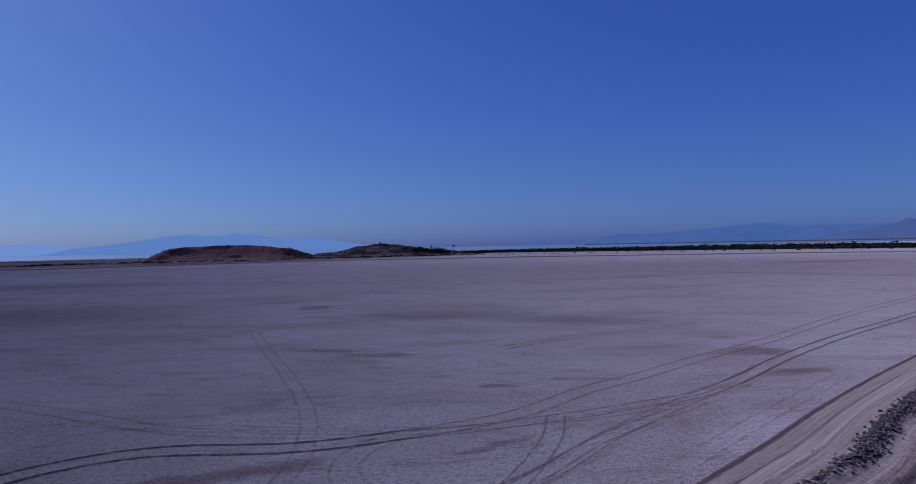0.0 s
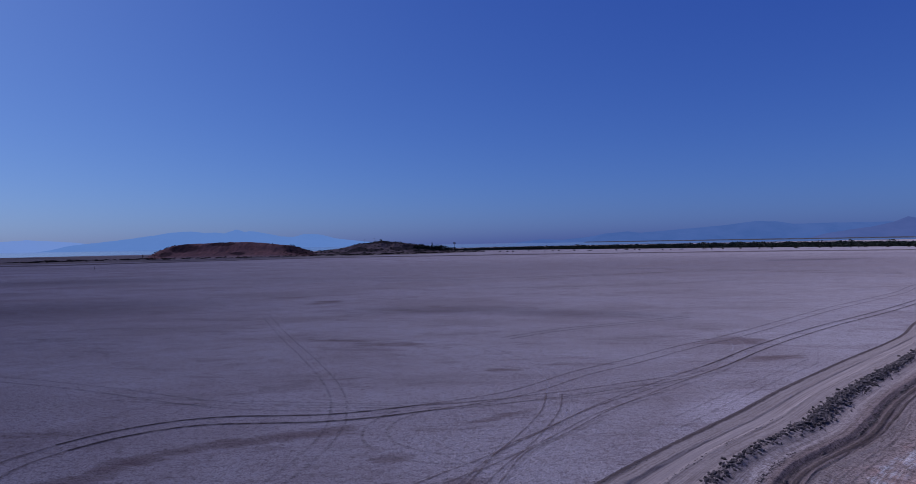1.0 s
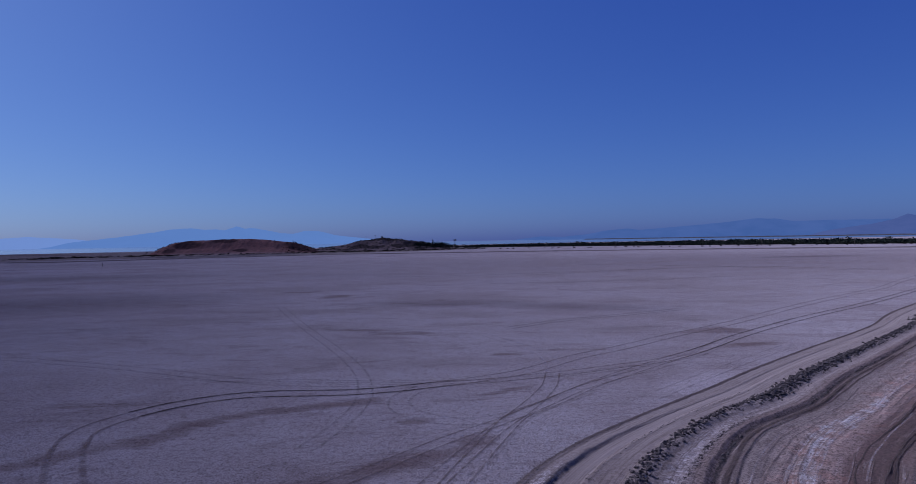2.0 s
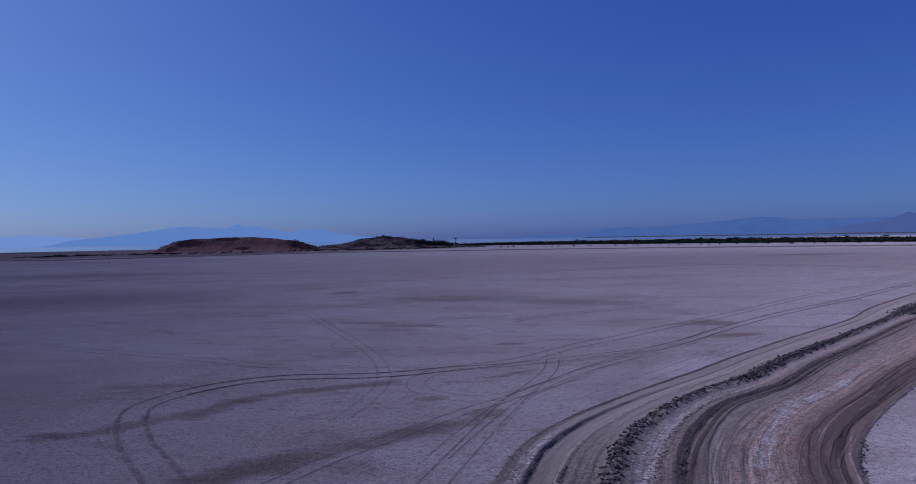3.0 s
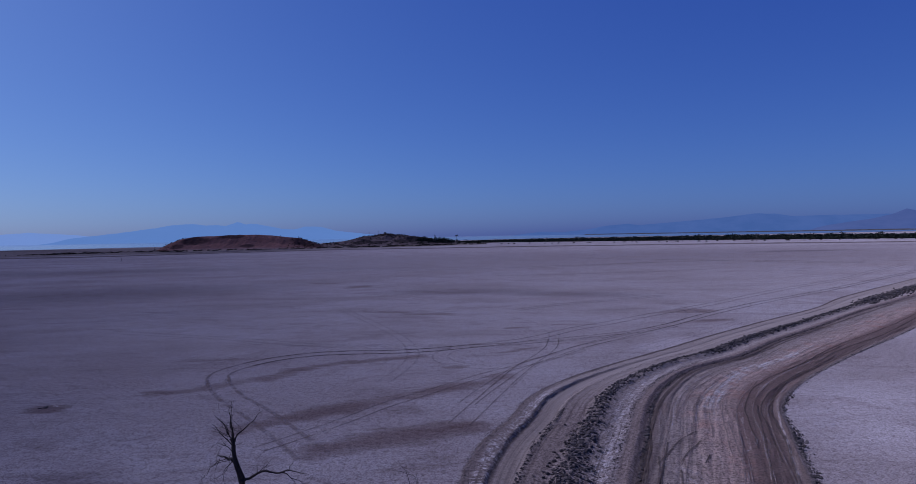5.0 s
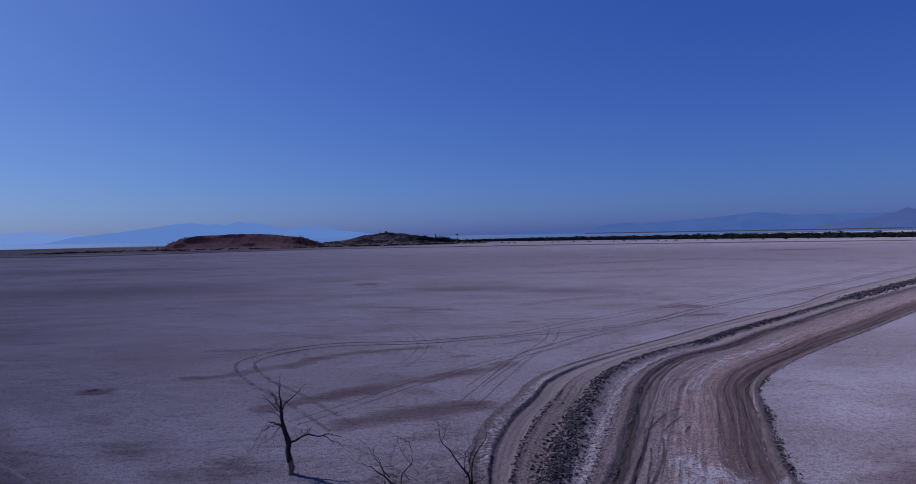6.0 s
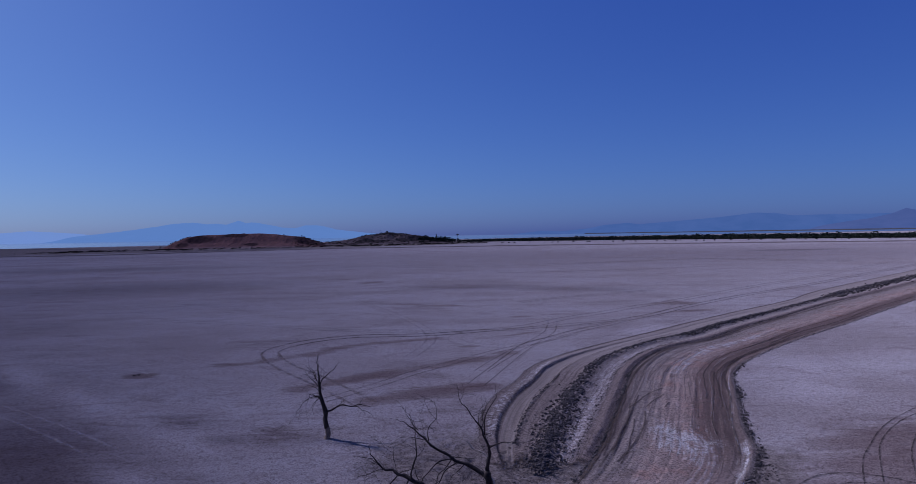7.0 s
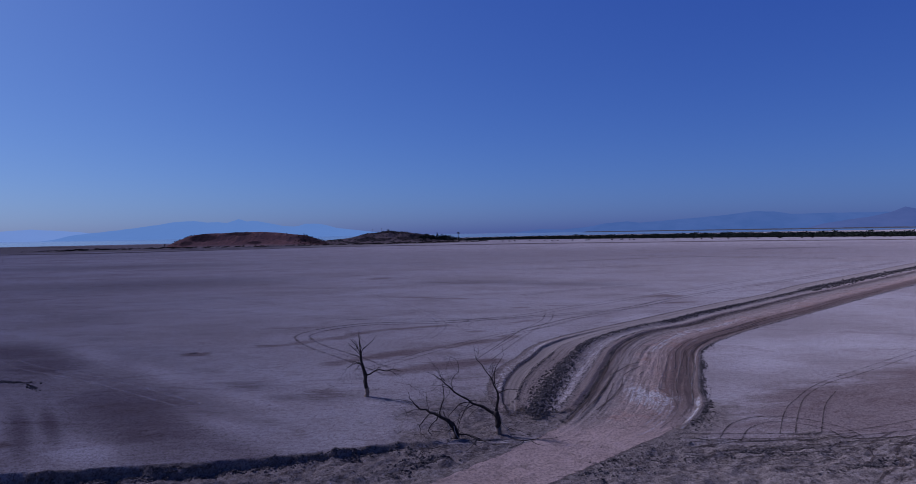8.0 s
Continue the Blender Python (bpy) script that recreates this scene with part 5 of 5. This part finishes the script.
fallen_branch([(-8.0, -10.9, 0.022), (-7.4, -11.2, 0.020), (-6.8, -11.0, 0.014), (-6.3, -11.2, 0.007)], [[(-7.4, -11.2, 0.014), (-7.1, -11.6, 0.010), (-6.7, -11.75, 0.005)]])


# ---- bushes and far trees ----
def leaves(count, centre, size, leaf):
    """Loose leaf sprays filling an uneven rounded form."""
    verts, faces = [], []
    lobes = [(dice.normal(0, 0.32, 3), dice.uniform(0.35, 0.62)) for _ in range(5)]
    for _ in range(count):
        at, r = lobes[dice.randint(5)]
        d = dice.normal(0, 1, 3)
        p = (at + d / np.linalg.norm(d) * r * dice.uniform(0.5, 1.0)) * np.array(size) + np.array(centre)
        u, v = dice.normal(0, 1, 3), dice.normal(0, 1, 3)
        u *= leaf * dice.uniform(0.5, 1) / np.linalg.norm(u)
        v *= leaf * dice.uniform(0.3, 0.8) / np.linalg.norm(v)
        n = len(verts)
        p[2] = max(p[2], 0.05)
        verts += [tuple(p - u), tuple(p + v), tuple(p + u), tuple(p - v)]
        faces.append((n, n + 1, n + 2, n + 3))
    return verts, faces


def grove(name, label, category, spots, material, origin):
    """Far scrub that nobody could count: spots of x, y, z, width, height, in one mesh."""
    verts, faces = [], []
    for x, y, z, wide, high in spots:
        v, f = leaves(70, (0, 0, high * 0.45), (wide * 0.62, wide * 0.62, high * 0.55), 0.15 * (wide + high) / 2)
        n = len(verts)
        verts += [(p + x - origin[0], q + y - origin[1], r + z - 0.1) for p, q, r in v]
        faces += [tuple(i + n for i in g) for g in f]
    ob = soup(name, verts, faces, material)
    ob.location = (*origin, 0)
    return tagged(ob, label, category, kind="stuff")


def bush(x, y, z, wide, high, label="small dark desert shrub on the flat"):
    ob = soup("shrub", *leaves(60, (0, 0, high * 0.45), (wide * 0.6, wide * 0.6, high * 0.6), 0.2 * (wide + high) / 2), SCRUB)
    ob.location = (x, y, z)
    return tagged(ob, label, "shrub", "shrubs along the far track")


def far_tree(x, y, z, high, form, label):
    """A far tree: a trunk and a crown that is round, pointed or a palm tuft."""
    ob = new("tree")
    ob.location = (x, y, z)
    share = {"round": 0.45, "cone": 0.2, "palm": 0.9}[form]
    soup("trunk", *tube([(0, 0, -0.3, 0.32), (0.1, 0, high * 0.3, 0.24), (0.1, 0.1, high * share, 0.18), (0.1, 0.1, high * min(0.97, share + 0.3), 0.08)], 7, 0.1), POLE, ob, True)
    if form == "round":
        v, f = leaves(420, (0, 0, high * 0.50), (high * 0.56, high * 0.56, high * 0.52), high * 0.10)
    elif form == "cone":
        v, f = [], []
        for k in range(6):
            p, q = leaves(40, (0, 0, high * (0.14 + 0.15 * k)), (high * (0.24 - 0.035 * k),) * 2 + (high * 0.10,), high * 0.07)
            f += [tuple(i + len(v) for i in g) for g in q]
            v += p
    else:
        v, f = [], []
        for k in range(26):
            w, up = 6.28 * dice.rand(), dice.uniform(-0.5, 0.8)
            tip = np.array([math.cos(w), math.sin(w), up]) * high * 0.2
            side = np.array([-math.sin(w), math.cos(w), 0]) * high * 0.035
            root, n = np.array([0.1, 0.1, high * 0.92]), len(v)
            v += [tuple(root), tuple(root + tip * 0.5 + side), tuple(root + tip - np.array([0, 0, high * 0.06])), tuple(root + tip * 0.5 - side)]
            f.append((n, n + 1, n + 2, n + 3))
    soup("crown", v, f, LEAF, ob)
    return tagged(ob, label, "tree", "trees beside the hill")


# ---- hills ----
def hill(name, label, ridge_x, ridge_z, front, top, back, material, gully, rocks):
    """A hill whose skyline is given along x; it rises from front to top and falls to the back. Rocks: dark outcrops of x, share of the height, width, height."""
    low, high = ridge_x[0] - 12, ridge_x[-1] + 12
    x, y = np.meshgrid(np.linspace(low, high, 260), np.linspace(front - 15, back + 15, 130))
    crest = np.interp(x * top / y, ridge_x, ridge_z)
    rise = y + 7 * rough(x, y, 40, 3) + 5 * gully * rough(x, 0.3 * y, 12, 4)
    lean = (0.62 * smooth(front, top - 6, rise) + 0.38 * smooth(top - 30, top - 8, rise)) * smooth(back, top + 12, y)
    crag = np.zeros(x.shape)
    for at, share, wide, tall in rocks:
        np.maximum(crag, np.exp(-((x * top / y - at) / wide) ** 2 - ((lean - share) / tall) ** 2), out=crag)
    crag = smooth(0.28, 0.55, crag + 0.25 * rough(x, y * 0.6, 9, 3))
    z = crest * lean * (1 - 0.34 * gully * np.clip(rough(x * 1.0, y * 0.22, 13, 4), 0, 1) * (1 - lean)) + gully * 0.45 * rough(x, y, 7, 3) * lean - 0.25
    z += crag * (0.7 * rough(x, y, 5, 3) + 0.35 * rough(x, y, 2.2, 2)) * smooth(0.0, 0.2, lean)
    ob = sheet(name, x - (low + high) / 2, y - top, z, material, marks=(("crag", crag), ("foot", smooth(0.20, 0.02, lean))))
    ob.location = ((low + high) / 2, top, 0)
    tagged(ob, label, "hill", kind="structure")
    return x, y, z


h1 = hill("hill", "flat-topped red cinder hill on the lake shore", [-343, -336, -330, -325, -316, -308, -295, -278, -261, -241, -228, -211, -195, -181, -175, -168, -161, -155],
          [0, 3.9, 7.1, 9, 12.2, 13.7, 14.8, 15.1, 15.7, 15.8, 15.7, 14.3, 12.3, 11, 8.6, 6.1, 4, 0], 598, 665, 760, RED_HILL, 1.0,
          [(-303, 0.72, 18, 0.30), (-258, 0.90, 14, 0.12), (-174, 0.65, 19, 0.5), (-322, 0.45, 9, 0.25), (-243, 0.25, 9, 0.12)])
h2 = hill("hill", "low brown rocky hill dotted with scrub", [-192, -180, -161, -149, -137, -125, -110, -100, -93, -79, -67, -55, -39, -24, -12],
          [0, 3.5, 4.7, 6.4, 9.7, 11.9, 13.1, 14.9, 13.6, 12.6, 11.2, 9.4, 7.2, 3.7, 0], 690, 785, 880, BROWN_HILL, 2.2,
          [(-50, 0.6, 24, 0.5), (-98, 0.95, 24, 0.12), (-130, 0.45, 12, 0.2), (-75, 0.4, 16, 0.16), (-150, 0.2, 12, 0.14), (-112, 0.3, 14, 0.12)])


def dotted(grids, count, low, wide, high, where):
    x, y, z = (g.ravel() for g in grids)
    good = [k for k in range(len(x)) if z[k] > low and where(x[k], y[k])]
    return [(x[k], y[k], z[k], dice.uniform(*wide), dice.uniform(*high)) for k in (good[dice.randint(len(good))] for _ in range(count))]


grove("hill_scrub", "dark desert scrub scattered on the rocky hill", "scrub", dotted(h2, 330, 0.8, (1.2, 4.6), (0.6, 1.7), lambda x, y: y < 800), LEAF, (-100, 785))
grove("hill_scrub", "dark scrub on the shoulder of the red hill", "scrub", dotted(h1, 90, 0.6, (1.2, 3.2), (0.6, 1.8), lambda x, y: (x > -186 or x < -312) and y < 680)
      + [(-183, 665, 9.7, 3.6, 2.7), (-205, 667, 12.3, 2.8, 2.0), (-294, 666, 13.8, 2.0, 1.1), (-333, 640, 1.0, 1.8, 3.6)], SCRUB, (-250, 665))
grove("hill_top_scrub", "dark bush on the hill top", "scrub", [(-100, 783, 14.2, 5, 2.8), (-92, 785, 13.2, 6, 2.2), (-108, 783, 13.0, 5, 2.0), (-84, 785, 12.4, 5, 1.8), (-138, 781, 7.6, 5, 2.2), (-60, 782, 9, 5, 2.2), (-46, 780, 7, 6, 2.4)], LEAF, (-100, 783))
foot = [(dice.uniform(-400, 30), dice.rand(), 0, dice.uniform(1.5, 7), dice.uniform(0.5, 1.6)) for _ in range(520)]
grove("shore_scrub", "low dry scrub along the foot of the hills", "scrub", [(x, np.interp(x, [-400, -250, -100, 30], [500, 560, 600, 660]) + 80 * v, 0, w, h) for x, v, _, w, h in foot], SCRUB, (-180, 610))
for x, y, high, form in ((-53, 756, 8.4, "round"), (-48, 764, 9.8, "round"), (-43, 760, 8.6, "round"), (-38.5, 758, 8.4, "round"), (-33, 756, 12.2, "cone"), (-29, 760, 8.8, "round"), (-26, 754, 7.5, "round"),
                         (-22, 760, 9.2, "round"), (-17, 756, 8.4, "round"), (-13, 760, 7.0, "round"), (-9, 756, 6.2, "round"), (-5.5, 760, 11.4, "palm"), (-4, 757, 5.0, "round"),
                         (-36, 748, 6.0, "round"), (-28, 747, 5.6, "round"), (-20, 748, 5.2, "round"), (-12, 749, 4.6, "round"), (2, 764, 4.0, "round"), (8, 768, 3.6, "round"), (14, 770, 3.8, "round")):
    far_tree(x, y, 0.0, high, form, {"round": "dark green rounded tree beside the hill", "cone": "dark pointed conifer beside the hill", "palm": "lone tall tree with a small tuft crown"}[form])

# ---- tree belt, shrubs and poles across the flat ----
BELT = glide([(4, 800), (80, 780), (151, 735), (287, 640), (388, 545), (455, 475), (540, 400)], 6.0)
belt = []
for _ in range(3400):
    k = dice.randint(len(BELT))
    deep = 90 * dice.rand() ** 1.6
    tall = dice.uniform(2.2, 5.2) * np.interp(k / len(BELT), [0, 0.35, 0.6, 1.0], [0.75, 1.0, 1.1, 0.7])
    belt.append((BELT[k][0] + dice.normal(0, 5) + 0.45 * deep, BELT[k][1] + dice.normal(0, 5) + 0.8 * deep, 0.0, tall * dice.uniform(1.5, 3.2), tall))
grove("tree_belt", "long belt of dark green desert trees along the shore", "tree belt", belt, LEAF, (260, 760))
for k in range(38):
    x = 40 + 11.0 * k + dice.normal(0, 4)
    y = np.interp(x, [40, 98, 281, 390, 470], [640, 622, 545, 498, 460])
    bush(x, y, 0.0, dice.uniform(2.0, 4.0), dice.uniform(0.9, 1.7))


def utility_pole(x, y, high):
    ob = new("utility_pole")
    ob.location = (x, y, 0)
    soup("post", *tube([(0, 0, -0.3, 0.17), (0, 0, high * 0.5, 0.14), (0, 0, high, 0.11)], 8), POLE, ob, True)
    bm = bmesh.new()
    bmesh.ops.create_cube(bm, size=1, matrix=Matrix.Translation((0, 0, high - 0.5)) @ Matrix.Diagonal((2.0, 0.12, 0.12, 1)))
    bmesh.ops.bevel(bm, geom=bm.edges[:], offset=0.02, segments=1, affect="EDGES")
    me = bpy.data.meshes.new("crossarm")
    bm.to_mesh(me)
    bm.free()
    me.materials.append(POLE)
    new("crossarm", me).parent = ob
    return tagged(ob, "plain grey timber utility pole on the flat", "utility pole", "poles across the flat")


for x, y in ((40, 700), (100, 690), (166, 640), (222, 590), (272, 540), (330, 500)):
    utility_pole(x, y, 6.5)
for x, y, high in ((-121, 784, 17.6), (-109, 784, 18.6)):
    utility_pole(x, y, high)


def stake(x, y, high):
    """A lone weathered post with a split top."""
    ob = soup("stake", *tube([(0, 0, -0.2, 0.11), (0.02, 0, high * 0.5, 0.10), (0.0, 0.02, high, 0.07)], 6, 0.25), POLE, shade=True)
    ob.location = (x, y, 0)
    return tagged(ob, "lone weathered timber stake on the lake bed", "stake", "stakes on the lake bed")


for x, y, high in ((-186.1, 306.2, 1.9), (-232.3, 261.8, 1.7)):
    stake(x, y, high)


# ---- levee, lake and distance ----
def levee(points, wide, high, label, material=LEVEE):
    line = glide(points, 6.0)
    way = np.gradient(line, axis=0)
    way /= np.linalg.norm(way, axis=1)[:, None]
    v = np.array([-0.5, -0.16, 0.16, 0.5])
    rise = np.array([-0.1, 1.0, 1.0, -0.1])
    x, y = line[:, :1] - way[:, 1:] * v * wide, line[:, 1:] + way[:, :1] * v * wide
    z = rise[None] * high * (1 + 0.25 * rough(x, y, 18, 2))
    ob = sheet("levee", x, y, z, material)
    return tagged(ob, label, "levee", kind="structure")


levee([(-520, 380), (-344, 408), (-272, 403), (-229, 428), (-165, 470), (-106, 496), (-40, 490), (76, 475), (214, 436), (292, 400), (420, 340)], 7.0, 0.65, "low dark earth levee across the lake bed")
levee([(-657, 826), (-512, 760), (-327, 560), (-230, 500), (-160, 560)], 9.0, 0.8, "low dark earth levee towards the lake")
levee([(700, 3300), (1000, 2900), (1350, 2300), (1700, 1900), (2300, 1500)], 60.0, 4.0, "dark low spit of land across the lake", SPIT)

wx, wy = np.meshgrid(np.linspace(-5200, 5200, 90), np.linspace(0, 1, 60))
shore = np.interp(wx, [-5200, -900, -300, 200, 5200], [820, 860, 1150, 1350, 1500]) + 60 * rough(wx, 0 * wx, 300, 3)
wy = shore + (4500 - shore) * wy ** 2
water = sheet("water", wx, wy, 0 * wx + 0.25, WATER)
tagged(water, "calm pale blue salt lake", "lake", kind="structure")


def range_of_mountains(label, ridge_x, ridge_z, y, material, seed):
    """A far range: folded slopes that climb to a skyline."""
    x, v = np.meshgrid(np.linspace(ridge_x[0], ridge_x[-1], 260), np.linspace(0, 1, 26))
    top = np.interp(x, ridge_x, ridge_z)
    top = top * (1 + 0.03 * rough(x + seed, 0 * x, 60, 5)) + 1.2 * rough(x + seed, 0 * x, 25, 3)
    fold = rough(x + seed, 0 * x + 200 * v, 210, 4)
    z = top * (v ** 0.8) * (1 - 0.35 * (1 - v) * fold)
    ob = sheet("mountains", x, y + 260 * v + 60 * fold * (1 - v), z - 2, material)
    return tagged(ob, label, "mountains", kind="structure")


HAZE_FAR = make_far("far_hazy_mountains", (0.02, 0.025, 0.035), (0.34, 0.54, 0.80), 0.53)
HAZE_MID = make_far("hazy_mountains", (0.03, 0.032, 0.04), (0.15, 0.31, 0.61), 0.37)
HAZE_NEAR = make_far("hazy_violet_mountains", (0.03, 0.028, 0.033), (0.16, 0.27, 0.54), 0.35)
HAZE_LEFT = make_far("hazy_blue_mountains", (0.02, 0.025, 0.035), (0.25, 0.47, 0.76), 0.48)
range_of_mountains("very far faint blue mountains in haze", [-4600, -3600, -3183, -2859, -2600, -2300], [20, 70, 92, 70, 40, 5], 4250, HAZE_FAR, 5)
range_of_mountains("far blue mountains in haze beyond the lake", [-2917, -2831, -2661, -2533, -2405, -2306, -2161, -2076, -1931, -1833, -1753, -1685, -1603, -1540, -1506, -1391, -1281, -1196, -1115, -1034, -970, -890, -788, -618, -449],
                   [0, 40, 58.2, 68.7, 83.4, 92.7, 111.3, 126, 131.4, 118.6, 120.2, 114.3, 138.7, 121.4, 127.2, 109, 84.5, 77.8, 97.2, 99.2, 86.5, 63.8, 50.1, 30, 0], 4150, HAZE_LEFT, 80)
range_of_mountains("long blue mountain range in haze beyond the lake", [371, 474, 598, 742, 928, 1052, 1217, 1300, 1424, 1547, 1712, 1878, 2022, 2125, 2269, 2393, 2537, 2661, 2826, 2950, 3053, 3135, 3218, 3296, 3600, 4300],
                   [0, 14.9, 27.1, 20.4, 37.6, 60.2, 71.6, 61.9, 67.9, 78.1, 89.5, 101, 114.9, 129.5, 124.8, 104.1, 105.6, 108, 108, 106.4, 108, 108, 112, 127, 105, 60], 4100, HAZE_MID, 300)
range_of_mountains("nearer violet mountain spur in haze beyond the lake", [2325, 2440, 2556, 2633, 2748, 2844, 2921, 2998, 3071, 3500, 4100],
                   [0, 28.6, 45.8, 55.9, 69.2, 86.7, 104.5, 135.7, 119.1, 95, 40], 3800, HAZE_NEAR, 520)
